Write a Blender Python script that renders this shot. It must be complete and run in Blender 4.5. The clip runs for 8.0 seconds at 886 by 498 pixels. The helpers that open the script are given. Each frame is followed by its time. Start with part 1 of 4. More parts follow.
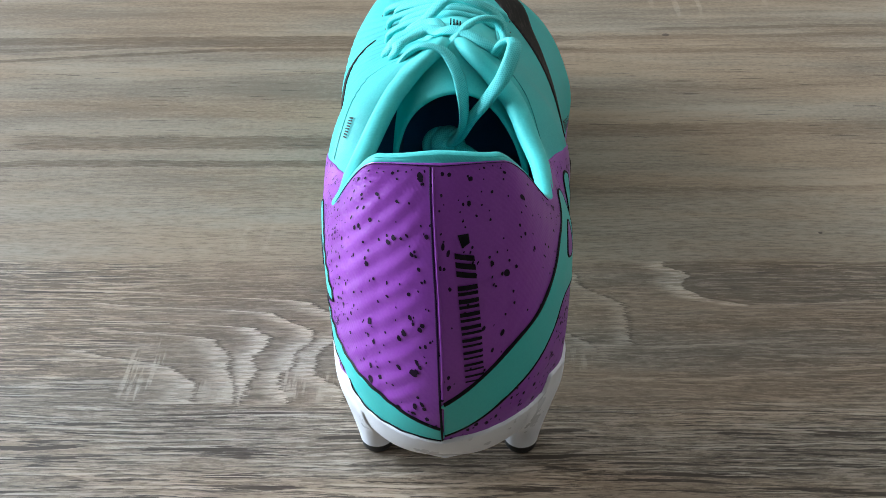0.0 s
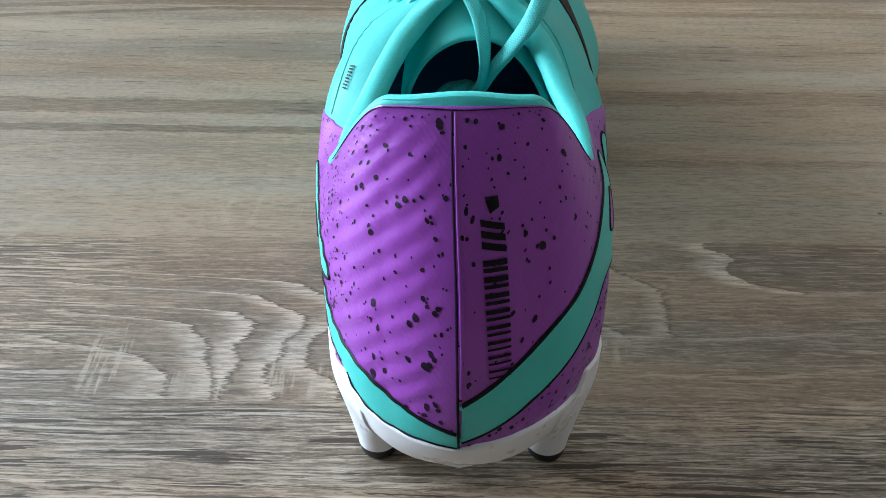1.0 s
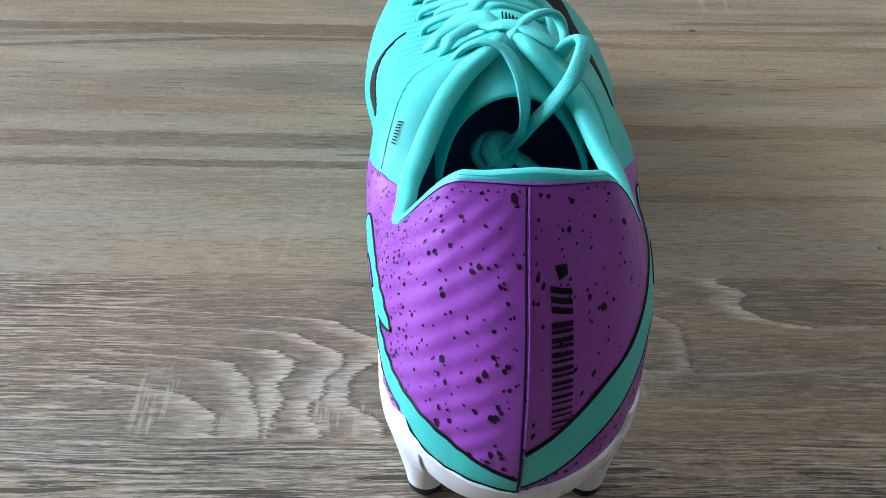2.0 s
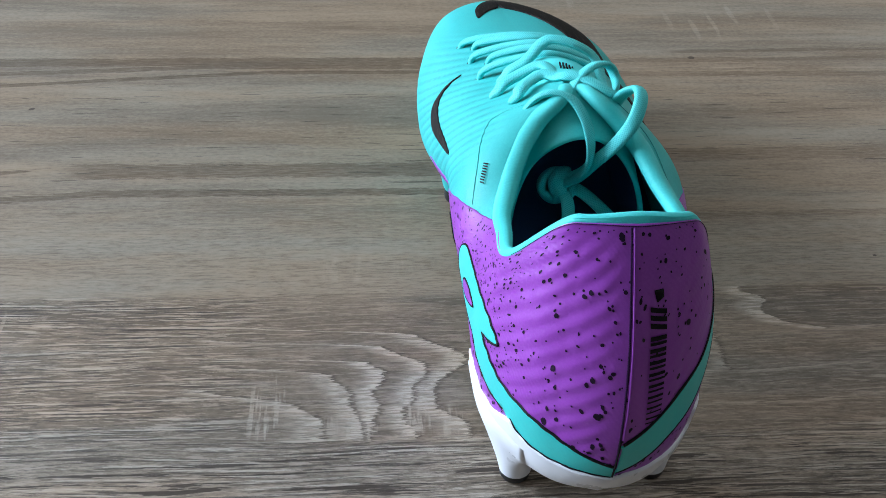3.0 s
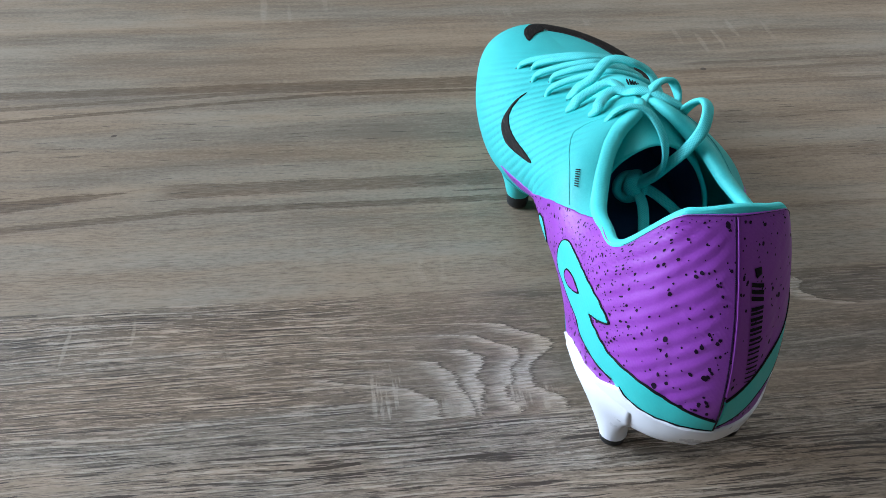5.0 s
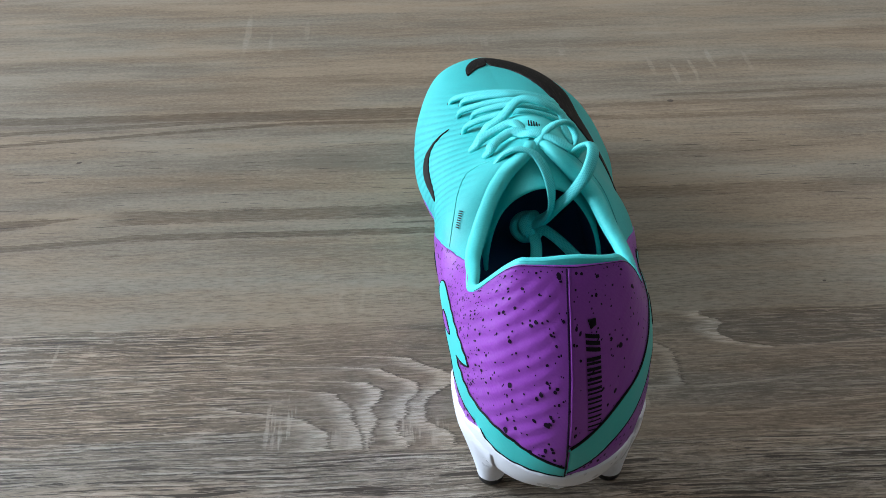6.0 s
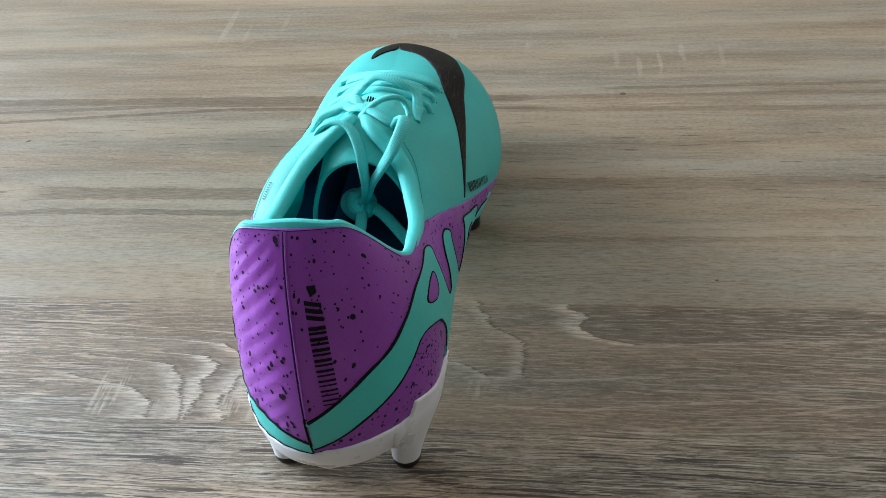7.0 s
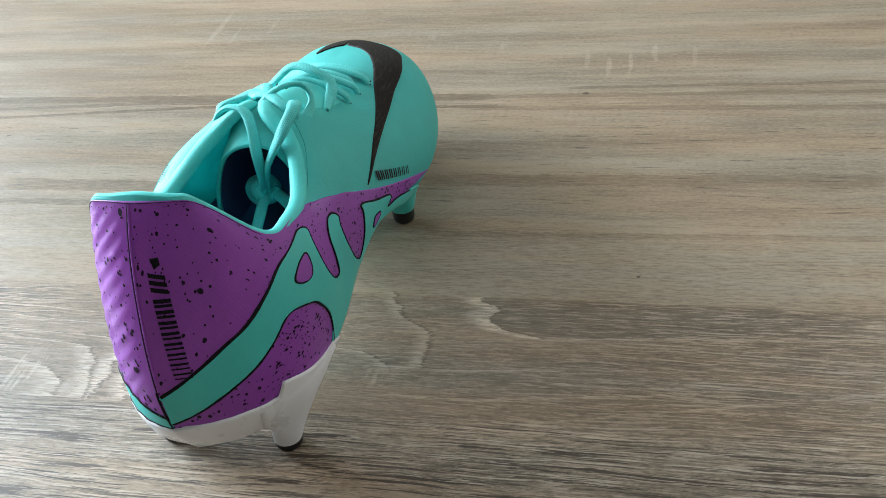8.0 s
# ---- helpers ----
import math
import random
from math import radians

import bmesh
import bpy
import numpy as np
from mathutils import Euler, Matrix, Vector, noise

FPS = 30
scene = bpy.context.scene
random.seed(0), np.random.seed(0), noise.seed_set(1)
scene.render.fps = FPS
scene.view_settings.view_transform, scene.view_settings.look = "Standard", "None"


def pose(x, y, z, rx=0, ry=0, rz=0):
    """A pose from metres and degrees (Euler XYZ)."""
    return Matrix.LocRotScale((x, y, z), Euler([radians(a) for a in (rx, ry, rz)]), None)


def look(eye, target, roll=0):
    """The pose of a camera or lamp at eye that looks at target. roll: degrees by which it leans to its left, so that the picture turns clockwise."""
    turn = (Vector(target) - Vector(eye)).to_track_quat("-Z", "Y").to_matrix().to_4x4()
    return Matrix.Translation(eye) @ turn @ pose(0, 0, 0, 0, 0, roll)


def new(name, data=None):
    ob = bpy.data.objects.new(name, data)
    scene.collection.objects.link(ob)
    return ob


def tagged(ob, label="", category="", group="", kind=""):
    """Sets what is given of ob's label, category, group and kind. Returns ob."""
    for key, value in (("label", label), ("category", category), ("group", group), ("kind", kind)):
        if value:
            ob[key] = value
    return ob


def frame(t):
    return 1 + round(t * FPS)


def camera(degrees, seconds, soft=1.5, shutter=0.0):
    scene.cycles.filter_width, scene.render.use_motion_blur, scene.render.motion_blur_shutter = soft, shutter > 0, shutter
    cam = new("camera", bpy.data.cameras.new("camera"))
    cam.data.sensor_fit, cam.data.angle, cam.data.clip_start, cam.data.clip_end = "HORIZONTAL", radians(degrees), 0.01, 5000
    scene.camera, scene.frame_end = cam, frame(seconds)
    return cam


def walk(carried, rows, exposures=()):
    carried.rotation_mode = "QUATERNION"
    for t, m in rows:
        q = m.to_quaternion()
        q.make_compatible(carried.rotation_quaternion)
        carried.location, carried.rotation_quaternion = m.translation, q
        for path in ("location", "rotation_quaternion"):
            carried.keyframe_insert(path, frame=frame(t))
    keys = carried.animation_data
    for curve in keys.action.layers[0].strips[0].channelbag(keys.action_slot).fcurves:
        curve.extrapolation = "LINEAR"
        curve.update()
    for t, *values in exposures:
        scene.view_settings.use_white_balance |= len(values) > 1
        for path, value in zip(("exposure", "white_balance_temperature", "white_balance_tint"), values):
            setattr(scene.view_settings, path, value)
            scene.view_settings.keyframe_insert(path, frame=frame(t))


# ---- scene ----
cam = camera(47.0, 8.0, soft=0.5)
# seconds, eye in metres, then heading to the left, pitch up and roll in degrees
PATH = [
    (0, 0.00722, -0.18273, 0.22941, 2.139, -38.917, -1.206),
    (0.5, 0.00572, -0.16311, 0.20752, 1.895, -39.006, -0.617),
    (1, 0.00068, -0.15232, 0.19840, 1.652, -39.344, -0.131),
    (1.5, -0.00481, -0.14907, 0.19904, 0.801, -39.402, 0.460),
    (1.7, -0.01096, -0.14973, 0.20511, -0.095, -39.494, 1.013),
    (2.8, -0.05360, -0.17465, 0.24343, -4.656, -39.948, 2.484),
    (3, -0.06298, -0.17960, 0.24946, -5.413, -39.805, 2.682),
    (3.5, -0.08640, -0.19203, 0.26131, -6.911, -39.738, 2.906),
    (4, -0.10660, -0.20081, 0.26609, -8.094, -39.619, 2.969),
    (4.2, -0.11642, -0.20491, 0.26886, -8.898, -39.448, 3.266),
    (5.3, -0.11947, -0.21290, 0.27718, -9.283, -38.913, 2.769),
    (5.5, -0.10757, -0.21420, 0.28263, -8.230, -38.902, 2.229),
    (6, -0.04608, -0.21771, 0.28773, -2.377, -38.710, -0.261),
    (6.5, 0.02318, -0.21713, 0.27654, 3.746, -38.045, -2.756),
    (7, 0.07867, -0.21548, 0.26469, 9.646, -37.089, -5.176),
    (7.5, 0.11953, -0.21062, 0.25450, 13.290, -36.064, -6.541),
    (8, 0.14632, -0.21112, 0.24751, 15.689, -35.275, -7.571),
]
walk(cam, [(t, pose(x, y, z, 90 + pitch, 0, yaw) @ pose(0, 0, 0, 0, 0, roll)) for t, x, y, z, yaw, pitch, roll in PATH],
     [(0, .20, 6250, 10), (1, .25, 6250, 9), (1.7, .22, 6200, 10), (2.8, -.08, 6000, 11), (3.5, -.14, 5920, 12), (5.5, -.18, 5940, 12), (6, -.18, 6150, 11), (6.5, .03, 6280, 10),
      (7, .31, 6370, 9), (7.5, .46, 6480, 8), (8, .58, 6560, 8)])
from mathutils.geometry import delaunay_2d_cdt as delaunay


# ---- light ----
world = bpy.data.worlds.new("sky")
scene.world = world
world.use_nodes = True
wn = world.node_tree
sky = wn.nodes.new("ShaderNodeTexSky")
sky.sky_type, sky.sun_disc = "NISHITA", False
sky.sun_elevation, sky.sun_rotation = radians(40), radians(120)
wn.links.new(sky.outputs["Color"], wn.nodes["Background"].inputs["Color"])
wn.nodes["Background"].inputs["Strength"].default_value = 0.07


def window_light(name, m, width, height, watts, colour):
    lamp = bpy.data.lights.new(name, "AREA")
    lamp.shape, lamp.size, lamp.size_y, lamp.energy, lamp.color = "RECTANGLE", width, height, watts, colour
    ob = new(name, lamp)
    ob.matrix_world = m
    return ob


# cool daylight of the sky in the large window, and an added warm fill without known source in the small one
window_light("window_daylight", look((-2.37, 0.97, 0.80), (0.0, 0.65, 0.50)), 1.85, 1.42, 179, (0.78, 0.90, 1.0))
window_light("far_side_fill", look((1.44, 1.20, 0.80), (0.0, 0.15, 0.05)), 0.95, 1.0, 4.5, (1.0, 0.93, 0.82))

# ---- materials ----


def material(name, rough=0.5, colour=(0.5, 0.5, 0.5)):
    mat = bpy.data.materials.new(name)
    mat.use_nodes = True
    b = mat.node_tree.nodes["Principled BSDF"]
    b.inputs["Base Color"].default_value, b.inputs["Roughness"].default_value = (*colour, 1), rough
    return mat


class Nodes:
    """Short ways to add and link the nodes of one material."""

    def __init__(self, mat):
        self.tree = mat.node_tree
        self.shader = self.tree.nodes["Principled BSDF"]

    def add(self, kind):
        return self.tree.nodes.new(kind)

    def put(self, value, socket):
        if isinstance(value, bpy.types.NodeSocket):
            self.tree.links.new(value, socket)
        else:
            socket.default_value = value

    def coords(self, which="Object", scale=(1, 1, 1), shift=(0, 0, 0)):
        m = self.add("ShaderNodeMapping")
        self.put(self.add("ShaderNodeTexCoord").outputs[which], m.inputs["Vector"])
        m.inputs["Scale"].default_value, m.inputs["Location"].default_value = scale, shift
        return m.outputs["Vector"]

    def noise(self, vector, scale=1.0, detail=3.0, rough=0.5, warp=0.0):
        n = self.add("ShaderNodeTexNoise")
        self.put(vector, n.inputs["Vector"])
        for key, value in (("Scale", scale), ("Detail", detail), ("Roughness", rough), ("Distortion", warp)):
            n.inputs[key].default_value = value
        return n.outputs["Fac"]

    def math(self, how, *values, clamp=False):
        n = self.add("ShaderNodeMath")
        n.operation, n.use_clamp = how, clamp
        for value, socket in zip(values, n.inputs):
            self.put(value, socket)
        return n.outputs[0]

    def step(self, value, low, high, to_low=0.0, to_high=1.0):
        n = self.add("ShaderNodeMapRange")
        n.interpolation_type = "SMOOTHSTEP"
        for v, socket in zip((value, low, high, to_low, to_high), n.inputs):
            self.put(v, socket)
        return n.outputs[0]

    def mix(self, fac, a, b, how="MIX"):
        n = self.add("ShaderNodeMix")
        n.data_type, n.blend_type = "RGBA", how
        self.put(fac, n.inputs["Factor"])
        self.put(a if isinstance(a, bpy.types.NodeSocket) else (*a, 1), n.inputs[6])
        self.put(b if isinstance(b, bpy.types.NodeSocket) else (*b, 1), n.inputs[7])
        return n.outputs[2]

    def bump(self, height, strength, distance, normal=None):
        n = self.add("ShaderNodeBump")
        self.put(height, n.inputs["Height"])
        n.inputs["Strength"].default_value, n.inputs["Distance"].default_value = strength, distance
        if normal:
            self.put(normal, n.inputs["Normal"])
        self.put(n.outputs["Normal"], self.shader.inputs["Normal"])
        return n.outputs["Normal"]

    def colour(self, value):
        self.put(value, self.shader.inputs["Base Color"])

    def rough(self, value):
        self.put(value, self.shader.inputs["Roughness"])


def skin_material(name, dark, light, rough, weave, depth, grooves=0.0, shine=0.5, thin=0.0):
    """Coated knit: a soft two-scale change of tone, and a fine thread relief."""
    mat = material(name, rough)
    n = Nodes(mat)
    n.shader.inputs["Specular IOR Level"].default_value = shine
    big = n.noise(n.coords(scale=(1, 1, 1)), 55, 4, 0.6)
    fine = n.noise(n.coords(scale=(1, 1, 1)), 1500, 2, 0.7)
    tone = n.mix(n.step(n.math("ADD", n.math("MULTIPLY", big, 0.6), n.math("MULTIPLY", fine, 0.4)), 0.3, 0.7), dark, light)
    if grooves:
        # darker yarn, and groove shade painted with it, between the ridges of the inner side of the forefoot
        at = n.add("ShaderNodeSeparateXYZ")
        n.put(n.add("ShaderNodeTexCoord").outputs["UV"], at.inputs["Vector"])
        u, v = at.outputs["X"], at.outputs["Y"]
        turn = n.math("MULTIPLY", n.math("SUBTRACT", u, n.math("MULTIPLY", v, 44.0 / 85.0)), 2 * math.pi / 4.0)
        low = n.math("SUBTRACT", 1.0, n.step(n.math("SINE", turn), -1.0, 0.1))
        side = n.math("MULTIPLY", n.math("MULTIPLY", n.step(u, -108.0, -124.0), n.step(u, -205.0, -175.0)), n.math("MULTIPLY", n.step(v, 80.0, 68.0), n.step(v, 22.0, 34.0)))
        yarn = n.step(n.noise(n.coords("UV", (1.4, 0.5, 1)), 1.0, 2, 0.5), 0.35, 0.6, 0.3, 1.0)
        tone = n.mix(n.math("MULTIPLY", n.math("MULTIPLY", low, side), n.math("MULTIPLY", yarn, grooves)), tone, (0.020, 0.34, 0.37))
    n.colour(tone)
    n.rough(n.step(big, 0.3, 0.7, rough - 0.06, rough + 0.08))
    uv = n.coords("UV", (weave, weave, 1))
    wave = n.add("ShaderNodeTexWave")
    wave.wave_type, wave.bands_direction = "BANDS", "DIAGONAL"
    n.put(uv, wave.inputs["Vector"])
    wave.inputs["Scale"].default_value, wave.inputs["Distortion"].default_value = 1.0, 1.5
    n.bump(n.math("ADD", n.math("MULTIPLY", wave.outputs["Fac"], 0.5), fine), 0.5, depth)
    if thin:
        # light shines through the thin knit
        glow, both = n.add("ShaderNodeBsdfTranslucent"), n.add("ShaderNodeMixShader")
        n.put(tone, glow.inputs["Color"])
        n.put(thin, both.inputs[0])
        n.put(n.shader.outputs[0], both.inputs[1])
        n.put(glow.outputs[0], both.inputs[2])
        n.put(both.outputs[0], n.tree.nodes["Material Output"].inputs["Surface"])
    return mat


TEAL = skin_material("turquoise_knit", (0.058, 0.575, 0.565), (0.088, 0.665, 0.64), 0.55, 0.55, 0.00012, 0.5, 0.5, 0.26)
COATED = skin_material("turquoise_coating", (0.050, 0.53, 0.51), (0.064, 0.59, 0.56), 0.42, 0.2, 0.00004)
PADDED = skin_material("turquoise_padding", (0.065, 0.61, 0.60), (0.105, 0.71, 0.69), 0.65, 0.5, 0.00006)
LINING = skin_material("turquoise_lining", (0.060, 0.57, 0.56), (0.095, 0.66, 0.64), 0.75, 0.5, 0.00006, 0.0, 0.4, 0.35)
PURPLE = skin_material("purple_skin", (0.268, 0.048, 0.402), (0.314, 0.062, 0.468), 0.38, 0.35, 0.00005)
PLUM = skin_material("purple_seam", (0.02, 0.005, 0.035), (0.03, 0.008, 0.05), 0.5, 0.35, 0.00005, 0.0, 0.2)
WHITE = skin_material("white_plastic", (0.80, 0.815, 0.875), (0.83, 0.845, 0.90), 0.32, 0.05, 0.00001)
BLACK = skin_material("black_print", (0.005, 0.004, 0.007), (0.010, 0.008, 0.012), 0.6, 0.3, 0.00004, 0.0, 0.15)
INK = skin_material("dark_speckle_print", (0.009, 0.003, 0.014), (0.018, 0.005, 0.026), 0.55, 0.3, 0.00002, 0.0, 0.2)
RUBBER = skin_material("black_rubber", (0.010, 0.010, 0.011), (0.018, 0.018, 0.018), 0.5, 0.1, 0.00006)
NAVY = skin_material("navy_lining", (0.045, 0.060, 0.155), (0.060, 0.080, 0.20), 0.85, 1.0, 0.0002)


def streaked_print():
    """Black print with brownish scuffed streaks, for the side marks."""
    mat = material("streaked_black_print", 0.5)
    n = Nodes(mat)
    s = n.noise(n.coords("UV", (0.16, 1.1, 1)), 1.0, 5, 0.65, 0.4)
    n.colour(n.mix(n.step(s, 0.50, 0.66), (0.006, 0.005, 0.005), (0.040, 0.031, 0.027)))
    n.rough(0.6)
    n.shader.inputs["Specular IOR Level"].default_value = 0.12
    n.bump(s, 0.3, 0.0001)
    return mat


MARK = streaked_print()


def lace_material():
    """Braided cord: two crossing sets of fine threads."""
    mat = material("turquoise_lace", 0.7)
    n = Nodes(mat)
    split = n.add("ShaderNodeSeparateXYZ")
    n.put(n.add("ShaderNodeTexCoord").outputs["UV"], split.inputs["Vector"])
    u, v = n.math("MULTIPLY", split.outputs["X"], 9.5), n.math("MULTIPLY", split.outputs["Y"], 6.0)
    one = n.math("SINE", n.math("ADD", u, v))
    two = n.math("SINE", n.math("SUBTRACT", u, v))
    weave = n.step(n.math("MAXIMUM", one, two), -0.6, 1.0)
    tone = n.noise(n.coords(), 300, 3, 0.6)
    # paler thread tops: the braid's highlights are put into the colour
    n.colour(n.mix(n.math("MULTIPLY", weave, n.step(tone, 0.2, 0.8, 0.7, 1.0)), (0.055, 0.56, 0.57), (0.15, 0.76, 0.75)))
    n.bump(weave, 0.4, 0.00018)
    return mat


LACE = lace_material()


def oak_laminate():
    """Grey-brown oak decor, its grain along x: a fissured near part, flame figures with ragged pale edges, and a smooth
    far part with dark bands, two of them painted boot shade.
    """
    mat = material("grey_oak_laminate", 0.5)
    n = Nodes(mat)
    add, sub, mul, div, step = (lambda a, b: n.math("ADD", a, b)), (lambda a, b: n.math("SUBTRACT", a, b)), (lambda a, b: n.math("MULTIPLY", a, b)), (lambda a, b: n.math("DIVIDE", a, b)), n.step
    split = n.add("ShaderNodeSeparateXYZ")
    n.put(n.add("ShaderNodeTexCoord").outputs["Object"], split.inputs["Vector"])
    x, y = split.outputs["X"], split.outputs["Y"]
    sway = sub(n.noise(n.coords(scale=(9, 26, 1)), 1, 3, 0.55), 0.5)
    ys = add(y, mul(sway, 0.007))

    def streaks(sx, sy, detail=3, rough=0.55, shift=0.0, down=0.0):
        c = n.add("ShaderNodeCombineXYZ")
        n.put(add(mul(x, sx), shift), c.inputs[0])
        n.put(mul(add(ys, down), sy), c.inputs[1])
        return n.noise(c.outputs[0], 1, detail, rough)

    def invert(v):
        return sub(1.0, v)

    def above(v, at):
        return n.math("MAXIMUM", sub(v, at), 0.0)

    def between(v, low, high, soft):
        return mul(step(v, low - soft, low + soft), step(v, high + soft, high - soft))

    def spread(v, share):
        """A noise around its middle, with a share of its swing."""
        return mul(sub(v, 0.5), share)

    broad, middle, fine = streaks(4, 40, 3), streaks(30, 300, 4, 0.65, 5.0), streaks(130, 1050, 5, 0.75, 9.0)
    speck = n.noise(n.coords(scale=(420, 800, 1)), 1, 2, 0.6)
    wander = spread(middle, 0.006)
    near = step(add(sub(y, mul(above(x, 0.05), 0.03)), wander), 0.0285, 0.0255)
    far = step(add(y, mul(wander, 0.5)), 0.0925, 0.0955)
    flat = invert(far)

    # body tones
    calm = mul(far, step(y, 0.10, 0.20))
    tone = add(0.5, add(spread(broad, 1.1), add(spread(middle, 0.65), add(mul(spread(fine, 1.3), step(calm, 0.0, 1.0, 1.0, 0.35)), spread(speck, 0.55)))))
    far_wood = n.mix(step(tone, 0.15, 0.85), (0.168, 0.137, 0.100), (0.325, 0.275, 0.210))
    mid_wood = n.mix(step(tone, 0.15, 0.85), (0.130, 0.104, 0.077), (0.262, 0.217, 0.166))
    near_wood = n.mix(step(tone, 0.20, 0.80), (0.150, 0.121, 0.090), (0.335, 0.282, 0.218))
    colour = n.mix(far, n.mix(near, mid_wood, near_wood), far_wood)
    light_strip = mul(mul(far, step(y, 0.165, 0.115)), step(fine, 0.38, 0.60, 0.1, 0.55))
    colour = n.mix(light_strip, colour, (0.345, 0.302, 0.242))
    dark_strip = mul(between(add(y, wander), 0.0805, 0.0895, 0.0015), step(x, -0.085, -0.11))
    colour = n.mix(mul(dark_strip, mul(step(x, -0.24, -0.17), 0.55)), colour, (0.112, 0.087, 0.063))

    # long dark bands of the far part, two of them shade painted beside the boot: middle line, bend to one side of x =
    # knee, half width, from and to along x, strength
    for at, slope, knee, bend, half, x0, x1, depth in ((0.1555, 0.0, -0.17, -0.09, 0.0028, -0.60, -0.02, 0.62), (0.2015, 0.146, -0.60, 0.0, 0.0050, -0.60, -0.189, 0.80), (0.2097, 0.15, -0.60, 0.0, 0.0026, -0.60, -0.235, 0.70),
                                                       (0.1710, 0.0, -0.60, 0.0, 0.0062, -0.185, -0.03, 0.58), (0.2620, 0.005, -0.60, 0.0, 0.0045, -0.60, 0.05, 0.62), (0.2515, 0.0, -0.11, -0.10, 0.0018, -0.60, 0.06, 0.75),
                                                       (0.2565, 0.0, -0.14, -0.07, 0.0022, -0.60, -0.02, 0.60), (0.2500, 0.0, 0.06, 0.0, 0.0030, 0.04, 0.60, 0.38), (0.2615, 0.02, 0.06, 0.0, 0.0024, 0.03, 0.60, 0.38),
                                                       (0.2690, 0.03, 0.10, 0.0, 0.0020, 0.09, 0.60, 0.45), (0.3350, 0.04, -0.60, 0.0, 0.0060, -0.60, 0.60, 0.22), (0.2930, -0.06, -0.60, 0.0, 0.0040, -0.20, 0.05, 0.18),
                                                       # the first two here are the boot's shadow beside the toe, put
                                                       # into the colour
                                                       (0.2080, 0.01, -0.60, 0.0, 0.0100, 0.03, 0.16, 0.22), (0.1790, 0.02, -0.60, 0.0, 0.0060, 0.03, 0.30, 0.34), (0.1360, 0.02, -0.60, 0.0, 0.0025, 0.05, 0.40, 0.30)):
        line = add(mul(x, slope), at)
        if bend:
            line = add(line, mul(n.math("MAXIMUM", sub(knee, x), 0.0), bend))
        off = n.math("ABSOLUTE", sub(add(y, mul(wander, 0.45)), line))
        room = mul(step(x, x1 + 0.004, x1 - 0.05), half) if x1 < -0.1 else half
        rim = sub(room, add(off, spread(fine, half * 1.1)))
        band = mul(mul(step(rim, 0.0, half * 0.35), between(x, x0, x1, 0.01)), step(fine, 0.40, 0.62, 1.0, 0.55))
        colour = n.mix(mul(band, min(1.0, depth * 1.45)), colour, (0.105, 0.076, 0.049))
    pale_thread = mul(between(add(y, mul(wander, 0.2)), 0.2552, 0.2566, 0.0005), step(x, 0.005, 0.03))
    colour = n.mix(mul(pale_thread, step(middle, 0.42, 0.6, 0.0, 0.5)), colour, (0.42, 0.37, 0.30))

    # flame figures: each ring is an edge x(y), pale and combed on its inner side, dark along its rim
    comb = step(streaks(95, 1150, 4, 0.7, 13.0), 0.45, 0.55)
    ragged = spread(streaks(90, 1300, 4, 0.7, 31.0), 0.011)
    rings = (
        (-0.032, ((-0.010, 0.031, 0.040), (0.0115, 0.047, 0.061), (-0.016, 0.061, 0.0725), (-0.060, 0.072, 0.078), (-0.9, 0.0775, 0.079)), 0.0262, 0.0790, 0.011, 0.90),
        (-0.049, ((-0.0035, 0.028, 0.036), (0.003, 0.038, 0.043), (0.005, 0.046, 0.055), (-0.015, 0.057, 0.068), (-0.060, 0.0665, 0.072), (-0.9, 0.0715, 0.0735)), 0.0262, 0.0735, 0.0085, 0.90),
        (-0.063, ((0.0025, 0.027, 0.041), (-0.0015, 0.041, 0.045), (0.0035, 0.045, 0.054), (-0.006, 0.055, 0.060), (-0.060, 0.0595, 0.064), (-0.9, 0.0635, 0.065)), 0.0262, 0.0650, 0.0095, 0.95),
        (-0.0655, ((-0.0045, 0.028, 0.045), (-0.0065, 0.045, 0.055), (-0.040, 0.054, 0.060), (-0.9, 0.0595, 0.061)), 0.0262, 0.0610, 0.010, 0.75),
        (-0.078, ((-0.010, 0.033, 0.043), (-0.030, 0.041, 0.049), (-0.9, 0.049, 0.0505)), 0.0262, 0.0505, 0.012, 0.75),
        # the next two are weaker: the boot's shade is put into their colour
        (0.0580, ((-0.015, 0.070, 0.084), (-0.004, 0.086, 0.092), (-0.006, 0.093, 0.102)), 0.0520, 0.0960, 0.0070, 0.42),
        (0.0465, ((-0.010, 0.051, 0.060), (-0.025, 0.0585, 0.064), (-0.9, 0.0635, 0.065)), 0.0500, 0.0650, 0.007, 0.42),
        (0.1000, ((-0.016, 0.071, 0.0765), (-0.005, 0.076, 0.081), (0.003, 0.083, 0.087), (-0.008, 0.087, 0.093)), 0.0712, 0.0945, 0.0110, 0.90))
    for base, turns, low, high, wide, amount in rings:
        rim = base
        for swing, y0, y1 in turns:
            rim = add(step(y, y0, y1, 0.0, swing), rim)
        inner = sub(add(rim, mul(ragged, 0.85)), x)
        where = between(y, low, high, 0.0004)
        pale = mul(mul(step(inner, 0.0, 0.0006), step(inner, wide * 1.15, wide * 0.35)), step(inner, 0.0, wide, 1.0, 0.6))
        pale = mul(mul(pale, where), add(mul(comb, 0.70), 0.30))
        dark = mul(mul(step(inner, 0.0004, -0.0003), step(inner, -0.0022, -0.0003)), where)
        colour = n.mix(mul(dark, 0.75), colour, (0.070, 0.052, 0.037))
        colour = n.mix(mul(pale, amount), colour, (0.600, 0.540, 0.450))
